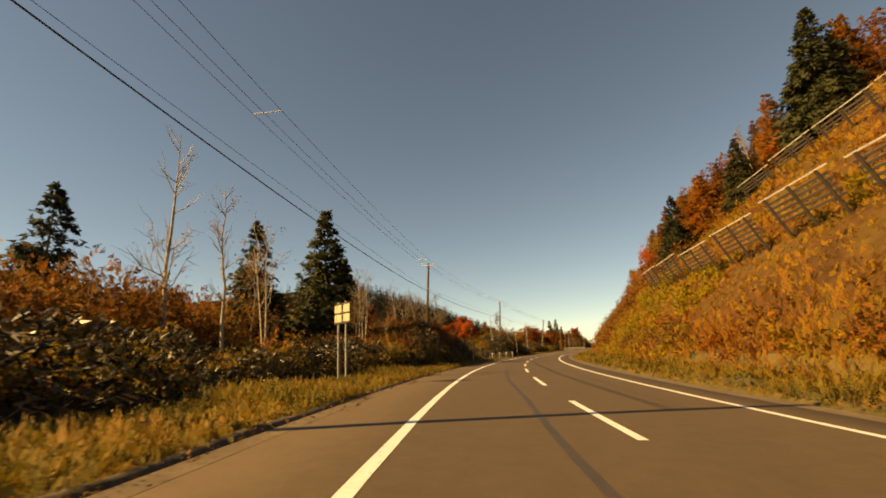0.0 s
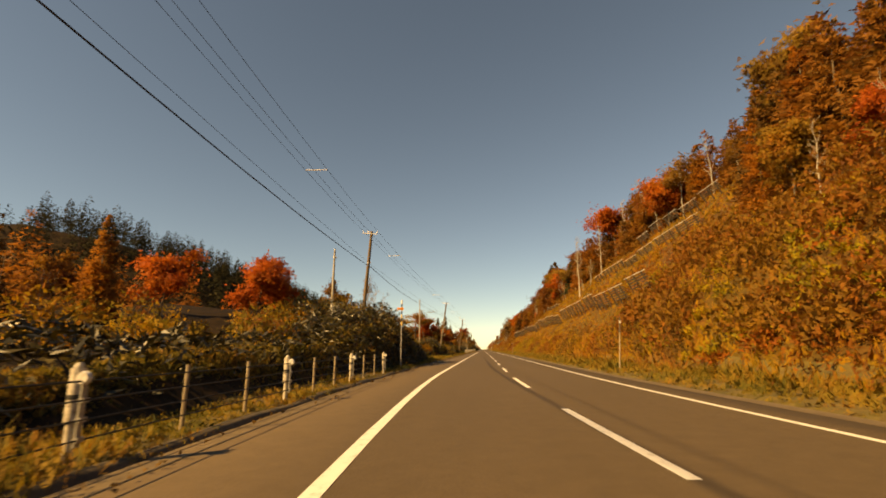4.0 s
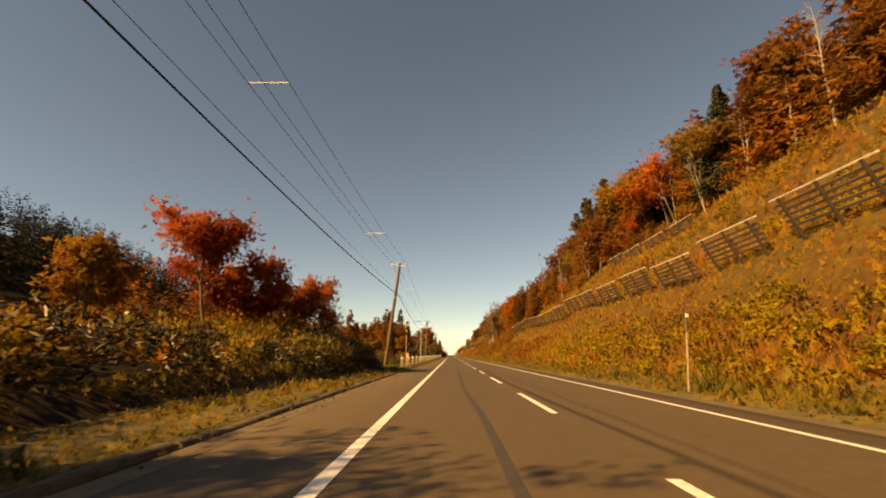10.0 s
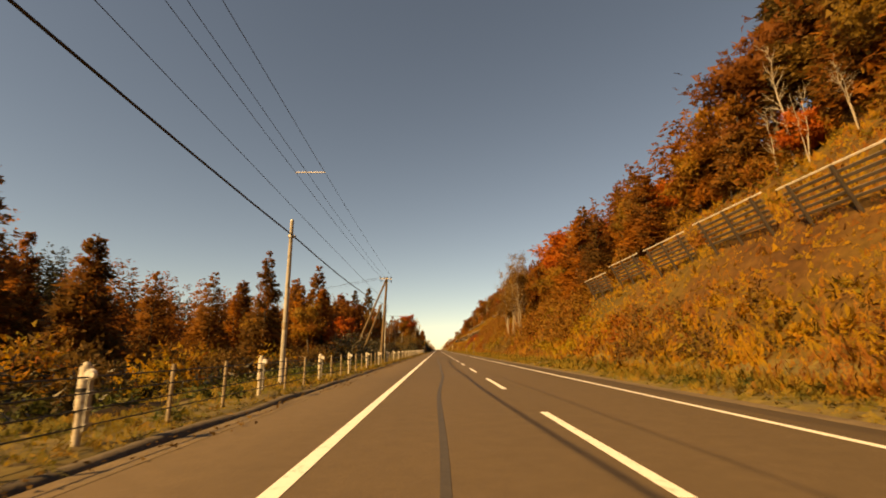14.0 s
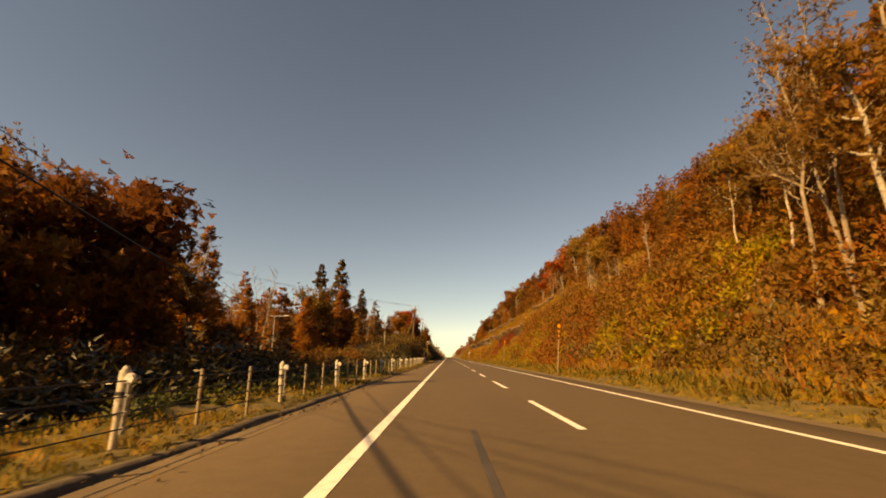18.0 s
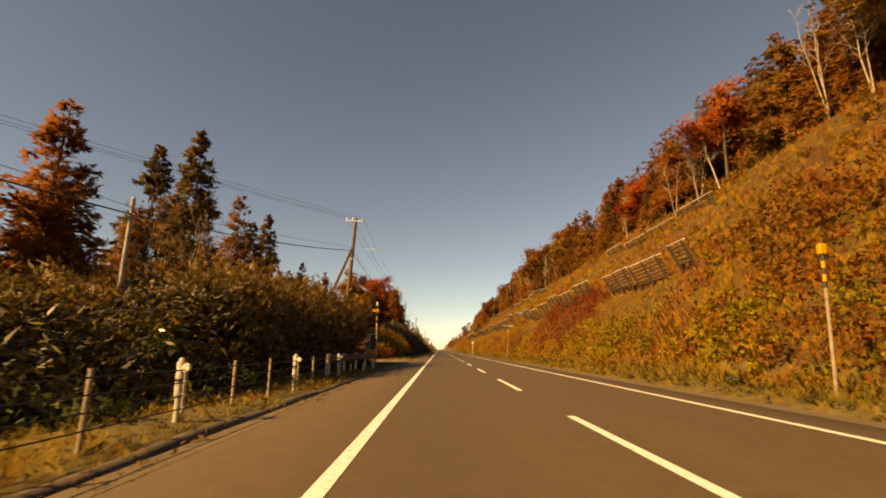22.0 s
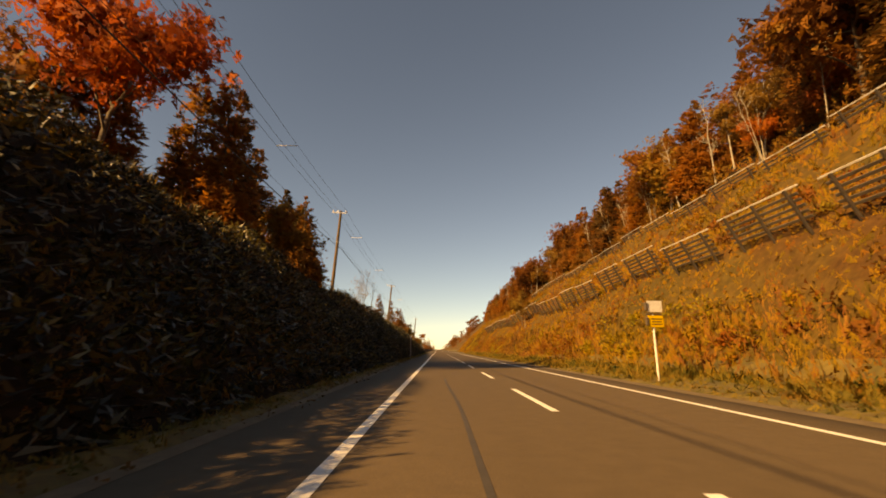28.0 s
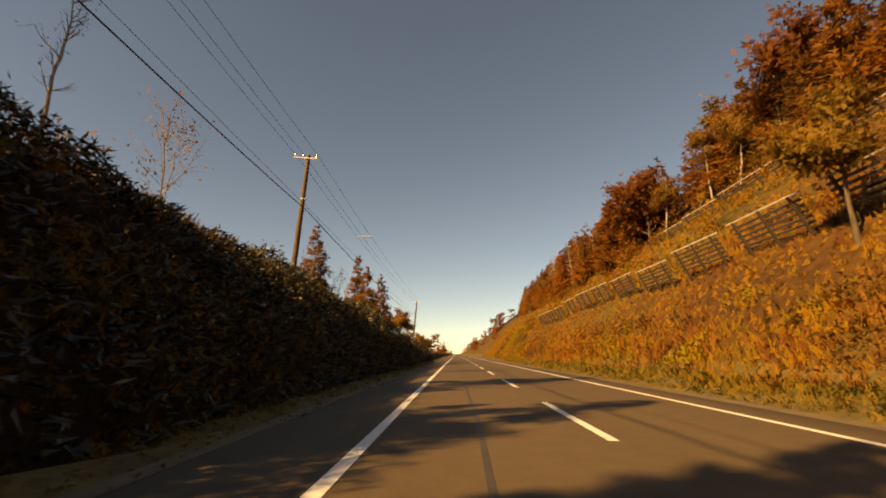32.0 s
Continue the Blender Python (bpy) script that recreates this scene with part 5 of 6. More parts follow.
# ---------------------------------------------------------------- made things
def solid(name, build, material, bevel=0.0, smooth=False):
    """A mesh from a function that fills a bmesh."""
    bm = bmesh.new()
    build(bm)
    if bevel:
        bmesh.ops.bevel(bm, geom=bm.edges[:], offset=bevel, segments=1, affect="EDGES")
    me = bpy.data.meshes.new(name)
    bm.to_mesh(me)
    bm.free()
    if smooth:
        for p in me.polygons:
            p.use_smooth = True
    me.materials.append(material)
    return me


def add_box(bm, size, at=(0, 0, 0), rot=None):
    m = Matrix.Translation(at) @ (rot.to_4x4() if rot else Matrix.Identity(4)) @ Matrix.Diagonal((*size, 1))
    bmesh.ops.create_cube(bm, size=1.0, matrix=m)


def add_rod(bm, p0, p1, r0, r1=None, seg=10):
    p0, p1 = Vector(p0), Vector(p1)
    d = p1 - p0
    m = Matrix.Translation((p0 + p1) / 2) @ d.to_track_quat("Z", "Y").to_matrix().to_4x4()
    bmesh.ops.create_cone(bm, cap_ends=True, segments=seg, radius1=r0, radius2=r0 if r1 is None else r1, depth=d.length, matrix=m)


def box_mesh(name, size, material, at=(0, 0, 0), rot=None, bevel=0.0):
    return solid(name, lambda bm: add_box(bm, size, at, rot), material, bevel)


def rod_mesh(name, p0, p1, r0, r1, material, seg=10):
    return solid(name, lambda bm: add_rod(bm, p0, p1, r0, r1, seg), material)


def thing(name, label, category, group="", at=None, turn=0.0):
    e = new(name)
    e.empty_display_size = 0.2
    tagged(e, label, category, group)
    if at is not None:
        e.matrix_basis = Matrix.LocRotScale(at, Euler((0, 0, turn)), None)
    return e


def heading(s):
    return axis(s)[2]


# ---- utility poles: s, u, top, crossarm
POLES = [(8, -12.0, 12.6), (57, -11.3, 12.3), (107.3, -11.8, 12.4), (156.5, -8.4, 10.4), (205.2, -7.25, 10.2), (281.6, -8.2, 9.95), (394.2, -9.5, 12.2), (444, -10.5, 12.6), (497.0, -12.5, 15.5), (540, -11.4, 13.6), (600, -9.5, 11.0)]
ARM_W = 0.7


def twist(up, s):
    """Turn about the shaft that sets the crossarm square to the road."""
    x = up.to_track_quat("Z", "Y").to_matrix() @ Vector((1, 0, 0))
    return heading(s) - math.atan2(x.y, x.x)


def utility_pole(s, u, top, struts=0, double=False):
    z0 = ground_at(s, u)
    h = top - z0
    e = thing("utility_pole", "tall tapered wooden utility pole with steel crossarm" + (" and timber struts" if struts else ""), "utility pole", "utility poles")
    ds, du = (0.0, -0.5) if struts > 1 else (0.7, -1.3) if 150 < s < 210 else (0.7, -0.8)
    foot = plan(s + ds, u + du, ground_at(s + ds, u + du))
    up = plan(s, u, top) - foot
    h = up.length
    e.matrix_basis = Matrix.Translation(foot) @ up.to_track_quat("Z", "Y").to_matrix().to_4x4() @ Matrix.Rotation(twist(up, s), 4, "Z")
    part("shaft", solid("shaft", lambda bm: add_rod(bm, (0, 0, -0.3), (0, 0, h), 0.19, 0.125, 14), WOOD_POLE, smooth=False), e)
    arm = part("crossarm", box_mesh("crossarm", (2 * ARM_W + 0.1, 0.08, 0.08), WHITE, (-0.12, -0.13, h - 0.25), bevel=0.008), e, "pale steel crossarm")
    if double:
        part("crossarm", box_mesh("crossarm", (2 * ARM_W + 0.1, 0.08, 0.08), WHITE, (-0.12, 0.13, h - 0.25), bevel=0.008), e, "pale steel crossarm")
        part("crossarm_brace", solid("crossarm_brace", lambda bm: (add_rod(bm, (-0.7, -0.13, h - 0.28), (0, -0.12, h - 0.95), 0.02), add_rod(bm, (0.5, -0.13, h - 0.28), (0, -0.12, h - 0.95), 0.02)), GALV), e)
    for x in (-ARM_W - 0.1, -0.28, ARM_W - 0.14):
        def ins(bm, x=x):
            add_rod(bm, (x, -0.13, h - 0.21), (x, -0.13, h - 0.12), 0.02, 0.02, 8)
            add_rod(bm, (x, -0.13, h - 0.13), (x, -0.13, h - 0.06), 0.055, 0.045, 10)
            add_rod(bm, (x, -0.13, h - 0.06), (x, -0.13, h + 0.02), 0.042, 0.03, 10)
        part("insulator", solid("insulator", ins, BLACK if double else PORCELAIN), e, "dark insulator" if double else "white porcelain insulator")
    if double:
        for x in (-ARM_W - 0.06, -0.24, ARM_W - 0.2):
            for y, z in ((-0.2, 0.03), (0.2, -0.32)):
                def strain(bm, x=x, y=y, z=z):
                    add_rod(bm, (x, y * 0.6, h - 0.25), (x, y * 1.7, h - 0.25 + z * 0.5), 0.015, 0.015, 6)
                    add_rod(bm, (x, y * 1.7, h - 0.25 + z * 0.5), (x, y * 3.0, h - 0.25 + z), 0.055, 0.05, 10)
                part("strain_insulator", solid("strain_insulator", strain, BLACK), e, "black strain insulator")
    hc = h * 0.66

    def clamp(bm):
        add_rod(bm, (0, 0, hc - 0.05), (0, 0, hc + 0.05), 0.15, 0.15, 12)
        add_box(bm, (0.08, 0.22, 0.07), (0.17, 0, hc))
    part("cable_clamp", solid("cable_clamp", clamp, GALV), e)

    for i in range(6):
        z = h * 0.32 + i * h * 0.1
        part("climbing_step", rod_mesh("climbing_step", (0, 0, z), (0.30 if i % 2 else -0.30, 0, z + 0.02), 0.011, 0.011, GALV, 6), e)
    for i in range(struts):
        ht = h * (0.96 if i == 0 and struts > 1 else 0.66 if struts > 1 else 0.74)
        dx, dy = ((-3.5, -0.5), (-2.5, -0.3))[i] if struts > 1 else (-2.6, -0.4)
        part("strut", rod_mesh("strut", (dx, dy, -0.2), (-0.42 if i else -0.08, -0.05, ht), 0.14, 0.11, WOOD_POLE, 12), e, "slanting timber strut")
        if i:
            part("strut_clamp", rod_mesh("strut_clamp", (-0.5, -0.05, ht - 0.1), (0.2, -0.05, ht - 0.06), 0.045, 0.045, GALV, 8), e)
    return e


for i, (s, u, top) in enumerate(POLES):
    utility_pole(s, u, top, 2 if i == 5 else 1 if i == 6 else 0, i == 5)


def concrete_pole(s, u, top, bar=False):
    z0 = ground_at(s, u)
    h = top - z0
    e = thing("telephone_pole", "slim pale concrete telephone pole" if not bar else "slim steel lamp pole with a short top bar", "telephone pole", "telephone poles", plan(s, u, z0), heading(s))
    part("shaft", rod_mesh("shaft", (0, 0, -0.3), (0, 0, h), 0.10 if not bar else 0.07, 0.065 if not bar else 0.045, CONCRETE if not bar else GALV, 14), e)
    if bar:
        part("top_bar", box_mesh("top_bar", (1.5, 0.08, 0.08), GALV, (0.35, 0, h - 0.05), bevel=0.01), e)
        part("lamp_head", box_mesh("lamp_head", (0.45, 0.2, 0.1), WHITE, (1.15, 0, h - 0.02), bevel=0.03), e)
    else:
        part("cap", rod_mesh("cap", (0, 0, h), (0, 0, h + 0.05), 0.07, 0.05, GALV, 12), e)
        part("cable_clamp", solid("cable_clamp", lambda bm: (add_rod(bm, (0, 0, h - 0.65), (0, 0, h - 0.55), 0.11, 0.11, 12), add_box(bm, (0.07, 0.2, 0.06), (0.13, 0, h - 0.6))), GALV), e)
        part("band", rod_mesh("band", (0, 0, h * 0.32), (0, 0, h * 0.32 + 0.25), 0.096, 0.095, POST_PALE, 14), e, "pale wrapped band")
    return e


for s, u, top in [(97.3, -12.0, 8.4), (136.2, -11.0, 8.75), (242.5, -7.4, 5.9), (287, -8.9, 6.6), (372, -13.2, 6.4)]:
    concrete_pole(s, u, top)
box = thing("meter_box", "cream steel box fixed to a telephone pole", "meter box", at=plan(97.0, -11.72, 3.55), turn=heading(97.0))
part("body", box_mesh("body", (0.62, 0.32, 0.72), WHITE, (0.1, -0.12, 0.36), bevel=0.02), box)
part("bracket", box_mesh("bracket", (0.10, 0.2, 0.5), GALV, (-0.18, 0.05, 0.36), bevel=0.008), box)
part("door", box_mesh("door", (0.40, 0.02, 0.40), GALV, (0.1, -0.29, 0.40), bevel=0.006), box, "grey inspection door")
concrete_pole(336.1, -19.0, 5.0, True)
concrete_pole(345, -27.0, 6.4, True)


def hang(name, nodes, r, material, sag, label, category):
    """A cable through hanging points (places), with sag between them."""
    pts = []
    for a, b in zip(nodes[:-1], nodes[1:]):
        for i in range(10):
            k = i / 10
            p = a.lerp(b, k)
            p.z -= sag * 4 * k * (1 - k) * (b - a).length / 50
            pts.append(p)
    pts.append(nodes[-1])
    v, f = tubes([(np.array([tuple(p) for p in pts]), np.full(len(pts), r))], 5)
    return tagged(new(name, mesh_np(name, v, f, material, True)), label, category, "overhead lines")


def arm_point(s, u, top, x):
    a = heading(s)
    return plan(s, u, top) + Vector((x * math.cos(a), x * math.sin(a), 0.02))


FAR_TURN = [(330, -46, 13.5), (362, -44, 15.5)]
for x in (-ARM_W - 0.1, -0.28, ARM_W - 0.14):
    nodes = [arm_point(s, u, top, x) for s, u, top in POLES[:6]] + [arm_point(s, u, top, x * 1.2) for s, u, top in FAR_TURN] + [arm_point(s, u, top, x) for s, u, top in POLES[6:]]
    hang("power_line", nodes, 0.011, BLACK, 0.55, "thin black overhead power line", "power line")
low = [(8, -12.6, 9.6), (57, -11.75, 8.95), (97.3, -11.9, 7.9), (107.3, -11.7, 8.8), (136.2, -10.9, 8.15), (156.5, -8.75, 7.6), (205.2, -7.35, 7.0), (242.5, -7.3, 5.3), (281.6, -8.1, 6.5), (287, -8.8, 6.0), (336.1, -18.9, 4.6), (372, -13.1, 5.8), (394.2, -9.85, 9.4), (444, -10.5, 9.4), (497.0, -12.2, 11.3), (540, -11.2, 9.8), (600, -9.4, 8.0)]
hang("telephone_cable", [plan(s, u, z) for s, u, z in low if s not in (97.3,)], 0.028, BLACK, 0.55, "thick black telephone cable on the roadside poles", "cable")
hang("telephone_cable", [plan(s, u - 0.05, z + 0.28) for s, u, z in low if s not in (97.3, 136.2, 242.5, 287)], 0.010, BLACK, 0.15, "thin black support wire over the telephone cable", "cable")


def line_at(s, x):
    """Place on the power lines between two poles."""
    for (s0, u0, t0), (s1, u1, t1) in zip(POLES[:-1], POLES[1:]):
        if s0 <= s <= s1:
            k = (s - s0) / (s1 - s0)
            p = arm_point(s0, u0, t0, x).lerp(arm_point(s1, u1, t1, x), k)
            p.z -= 0.55 * 4 * k * (1 - k) * (arm_point(s1, u1, t1, x) - arm_point(s0, u0, t0, x)).length / 50
            return p


for s in (21, 54, 75, 91, 116, 144.3, 173.4, 192.3, 219.9, 246, 405.2, 434, 460, 478, 506, 524.4, 556):
    a, b, c = (line_at(s, x) for x in (-ARM_W - 0.1, -0.28, ARM_W - 0.14))
    e = thing("line_spacer", "white insulating spacer rod between the power lines", "spacer", "line spacers", (a + b + c) / 3)
    mid = (a + b + c) / 3
    part("rod", rod_mesh("rod", a - mid, b - mid, 0.03, 0.03, PORCELAIN, 6), e)
    part("rod", rod_mesh("rod", b - mid, c - mid, 0.03, 0.03, PORCELAIN, 6), e)


# ---- snow fence panels on the slope
LEAN = radians(26)


def snow_fence_panel(length, slats, label):
    """A panel that leans towards the road; its origin is the middle of the foot of its posts on the slope."""
    e = thing("snow_fence_panel", label, "snow fence", "snow fence panels")
    up = Vector((-math.sin(LEAN), 0, math.cos(LEAN)))
    out = Vector((-math.cos(LEAN), 0, -math.sin(LEAN)))
    rot = Matrix.Rotation(-LEAN, 3, "Y")
    tall = slats * 0.265 + 0.35
    post = box_mesh("post", (0.11, 0.12, tall + 0.5), FENCE_DARK, up * (tall / 2 - 0.25) + out * 0.09, rot, 0.01)
    bays = 3 if length > 3 else 2
    ys = [length * (i / (bays - 1) - 0.5) * 0.80 for i in range(bays)]
    for y in ys:
        p = part("post", post, e, "dark steel upright")
        p.location = (0, y, 0)
    for i in range(slats):
        cut = 0.02 * math.sin(i * 2.3)
        slat = box_mesh("slat", (0.05, length - 0.12 + cut, 0.135), FENCE_SLAT, (0, 0, 0), Matrix.Rotation(-LEAN - radians(14), 3, "Y"), 0.012)
        p = part("slat", slat, e, "weathered grey-brown slat")
        p.location = up * (0.30 + i * 0.265) + Vector((0, cut, 0))
    part("top_rail", box_mesh("top_rail", (0.13, length + 0.18, 0.085), FENCE_RAIL, up * tall, rot, 0.012), e, "bright galvanised top rail")
    brace = rod_mesh("brace", up * (tall * 0.86) + Vector((0.05, 0, 0)), Vector((0.95, 1.3, 0.75)), 0.028, 0.028, FENCE_RAIL, 6)
    for y in ys[:-1]:
        p = part("brace", brace, e, "thin steel brace")
        p.location = (0, y, 0)
    return e


class Panels:
    """Models of the panels by length and slats."""
    made = {}


def put_panel(s, u, length=5.2, slats=5, turn=0.0, rise=0.0):
    key = (length, slats)
    m = Matrix.LocRotScale(plan(s, u, ground_at(s, u) + rise), Euler((0.008 * math.sin(s), 0, heading(s) + turn + 0.012 * math.sin(s * 1.7))), None)
    if key not in Panels.made:
        size = "tall" if slats > 3 else "low"
        Panels.made[key] = snow_fence_panel(length, slats, size + " leaning snow fence panel, weathered slats, bright top rail")
        Panels.made[key].matrix_basis = m
        return Panels.made[key]
    return copy_thing(Panels.made[key], m)


def panel_row(s0, s1, u, step=6.4, length=5.2, slats=5, rise=0.0):
    """Panels from the near end s0 as long as they end before s1."""
    s = s0
    while s + length < s1:
        put_panel(s + length / 2, u, length, slats, 0.0, rise)
        s += step


# lower row
panel_row(16.2, 53.0, 13.15, 6.3, 4.9, 5, 0.75)
panel_row(104.4, 271, 13.15, 6.4, 5.2, 5, 0.35)
put_panel(384.0, 13.15, 2.0, 5, 0.0, 0.35)
panel_row(386.2, 398, 13.15, 5.5, 5.2, 5, 0.35)
panel_row(401.2, 438.0, 13.15, 6.15, 5.0, 5, 0.3)
panel_row(449.4, 600, 13.15, 6.35, 5.1, 5, 0.4)
# upper rows
panel_row(18.0, 53.5, 21.8, 6.3, 5.4, 3, 0.6)
panel_row(113.0, 158, 21.8, 6.5, 5.6, 3, 0.3)
panel_row(203.0, 228, 21.8, 6.2, 5.0, 3)
panel_row(394.0, 421.2, 21.8, 6.6, 5.6, 2)
panel_row(457.0, 568, 21.8, 6.4, 5.8, 2, 0.2)
panel_row(118.4, 150, 27.2, 5.9, 4.8, 3, 0.9)
# short pieces set across the slope at the gap in the lower row
put_panel(440.0, 13.4, 3.6, 3, radians(-62), 0.6)
put_panel(445.6, 11.6, 3.6, 3, radians(-66), 0.5)


# ---- arrow posts and snow poles
def arrow_post(s, u, h=4.0, plate=True):
    z0 = ground_at(s, u)
    e = thing("delineator_post", "striped steel snow marker post with an orange arrow plate" if plate else "tall striped steel snow marker post", "marker post", "marker posts", plan(s, u, z0), heading(s))
    part("shaft", rod_mesh("shaft", (0, 0, -0.2), (0, 0, h * 0.62), 0.038, 0.036, GALV, 12), e)
    n = 6
    for i in range(n):
        z = h * 0.62 + i * h * 0.33 / n
        part("stripe", rod_mesh("stripe", (0, 0, z), (0, 0, z + h * 0.33 / n), 0.04, 0.04, BLACK if i % 2 else YELLOW, 12), e, "black band" if i % 2 else "yellow band")
    part("reflector_cap", solid("reflector_cap", lambda bm: (add_rod(bm, (0, 0, h * 0.95), (0, 0, h), 0.06, 0.06, 12), add_rod(bm, (0, 0, h), (0, 0, h + 0.03), 0.06, 0.03, 12)), WHITE), e, "white reflector cap")
    if plate:
        p = part("arrow_plate", box_mesh("arrow_plate", (0.42, 0.03, 0.15), ORANGE, (-0.08, -0.06, h * 0.87), bevel=0.006), e, "orange plate with a dark arrow")
        part("arrow_mark", solid("arrow_mark", lambda bm: (add_box(bm, (0.22, 0.01, 0.04), (-0.12, -0.079, h * 0.87)), bmesh.ops.create_cone(bm, cap_ends=True, segments=3, radius1=0.055, radius2=0.055, depth=0.01, matrix=Matrix.Translation((0.03, -0.079, h * 0.87)) @ Matrix.Rotation(radians(90), 4, "X") @ Matrix.Rotation(radians(-30), 4, "Z"))), GREY_DARK), p)
    return e


for s, u in [(55.4, -6.1), (95.6, -6.6), (199.96, -5.94), (386.6, -6.4)]:
    arrow_post(s, u, 4.2 if s > 150 else 4.4 if s > 90 else 3.9)
arrow_post(513.0, -5.9, 4.6, False)


def slim_post(s, u, h, striped=True):
    z0 = ground_at(s, u)
    e = thing("snow_pole", "slim pale snow pole with striped top and orange box", "snow pole", "snow poles", plan(s, u, z0), heading(s))
    e.matrix_basis = e.matrix_basis @ Matrix.Rotation(radians(4.5), 4, "Y")
    part("shaft", rod_mesh("shaft", (0, 0, -0.2), (0, 0, h * 0.7), 0.04, 0.038, POST_PALE, 12), e)
    if not striped:
        part("upper_shaft", rod_mesh("upper_shaft", (0, 0, h * 0.7), (0, 0, h), 0.042, 0.04, RUSTY, 12), e, "rusty upper part")
        part("reflector", box_mesh("reflector", (0.1, 0.03, 0.12), WHITE, (0, -0.05, h * 0.9), bevel=0.01), e)
        return e
    for i in range(5):
        z = h * (0.7 + 0.046 * i)
        part("stripe", rod_mesh("stripe", (0, 0, z), (0, 0, z + h * 0.046), 0.043, 0.043, BLACK if i % 2 == 0 else ORANGE, 12), e, "black band" if i % 2 == 0 else "orange band")
    part("reflector_box", box_mesh("reflector_box", (0.17, 0.13, h * 0.075), ORANGE, (0, 0, h * 0.968), bevel=0.02), e, "orange reflector box")
    return e


for s, u, h in [(92, 6.3, 2.9), (175.7, 5.6, 2.75), (326.1, 5.75, 3.5), (367.3, 6.75, 3.6), (414.6, 6.2, 3.5)]:
    slim_post(s, u, h, s > 300)

# ---- notice case beside the guard rail
gz = ground_at(387.7, -6.85)
e = thing("notice_case", "cream-green framed notice case with dark panel on a post", "notice board", at=plan(387.7, -6.85, gz), turn=radians(8))
part("post", rod_mesh("post", (0, 0.05, -0.2), (0, 0.05, 1.2), 0.05, 0.05, GALV, 12), e)
part("case", box_mesh("case", (0.62, 0.14, 1.14), CASE, (0, 0, 1.63), bevel=0.015), e, "pale green steel case")
part("panel", box_mesh("panel", (0.38, 0.02, 1.02), BLACK, (0.09, -0.075, 1.63), bevel=0.005), e, "dark glazed panel")
side = part("poster", box_mesh("poster", (0.16, 0.012, 0.8), TUFT_SHEET, (-0.21, -0.076, 1.60), bevel=0.002), e, "green poster with a red patch")
part("poster_patch", solid("poster_patch", lambda bm: bmesh.ops.create_cone(bm, cap_ends=True, segments=20, radius1=0.075, radius2=0.075, depth=0.008, matrix=Matrix.Translation((-0.21, -0.086, 1.78)) @ Matrix.Rotation(radians(90), 4, "X")), ORANGE), side, "round red patch")
for x in (-0.115, 0.295):
    part("frame_bar", box_mesh("frame_bar", (0.035, 0.03, 1.12), CREAM, (x, -0.085, 1.63), bevel=0.005), e, "cream frame bar")
for z in (1.085, 2.175):
    part("frame_bar", box_mesh("frame_bar", (0.445, 0.03, 0.035), CREAM, (0.09, -0.086, z), bevel=0.005), e, "cream frame bar")

# ---- board at the verge on the right: white over yellow
e = thing("roadside_sign", "small white board over a yellow board on a pale post", "road sign", at=plan(467.9, 5.75, ground_at(467.9, 5.75)), turn=radians(12))
part("post", rod_mesh("post", (0, 0, -0.2), (0, 0, 2.75), 0.04, 0.04, WHITE, 12), e)
part("upper_board", box_mesh("upper_board", (0.62, 0.04, 0.42), WHITE, (0.08, -0.06, 2.68), bevel=0.01), e, "white board")
lowb = part("lower_board", box_mesh("lower_board", (0.62, 0.04, 0.42), YELLOW, (0.08, -0.06, 2.13), bevel=0.01), e, "yellow board with small dark print")
for z, w in ((2.22, 0.46), (2.12, 0.4), (2.03, 0.44)):
    part("print_bar", box_mesh("print_bar", (w, 0.006, 0.035), GREY_DARK, (0.1, -0.085, z)), lowb)
for z in (2.68, 2.13):
    part("lamp_box", box_mesh("lamp_box", (0.12, 0.10, 0.3), RUSTY, (-0.29, -0.07, z), bevel=0.02), e, "dark side box")
part("bracket", box_mesh("bracket", (0.7, 0.03, 0.05), RUSTY, (0.05, -0.03, 2.4), bevel=0.005), e)

# ---- board with four pale plates on two posts, inside the bend
gz = ground_at(22.2, -8.1)
e = thing("guide_sign", "cream plates in a steel frame on two tall grey posts", "road sign", at=plan(22.2, -8.1, gz), turn=heading(22.2) + radians(-42))
for x in (-0.32, 0.32):
    part("post", rod_mesh("post", (x, 0.06, -0.3), (x, 0.06, 3.5), 0.045, 0.045, GALV, 12), e)
for z in (3.38, 2.98, 2.58):
    part("cross_rail", box_mesh("cross_rail", (1.3, 0.05, 0.05), RUSTY, (0.15, 0, z), bevel=0.006), e)
for z in (3.18, 2.78):
    for x, w in ((-0.39, 0.16), (-0.08, 0.4), (0.33, 0.14), (0.6, 0.36)):
        part("plate", box_mesh("plate", (w, 0.02, 0.32), CREAM, (x, -0.035, z), bevel=0.006), e, "cream enamelled plate")

# ---- yellow warning figure board by the pole, built as plain shapes
e = thing("warning_board", "yellow, white and orange warning plates on a short post", "road sign", at=plan(201.1, -5.95, ground_at(201.1, -5.95)), turn=0)
part("post", rod_mesh("post", (0, 0, -0.2), (0, 0, 1.3), 0.03, 0.03, GALV, 10), e)
part("round_plate", solid("round_plate", lambda bm: bmesh.ops.create_cone(bm, cap_ends=True, segments=28, radius1=0.13, radius2=0.13, depth=0.03, matrix=Matrix.Translation((0.02, -0.05, 1.2)) @ Matrix.Rotation(radians(90), 4, "X")), YELLOW), e, "round yellow plate")
part("middle_plate", box_mesh("middle_plate", (0.17, 0.03, 0.13), WHITE, (0.03, -0.055, 1.0), bevel=0.03), e, "white plate")
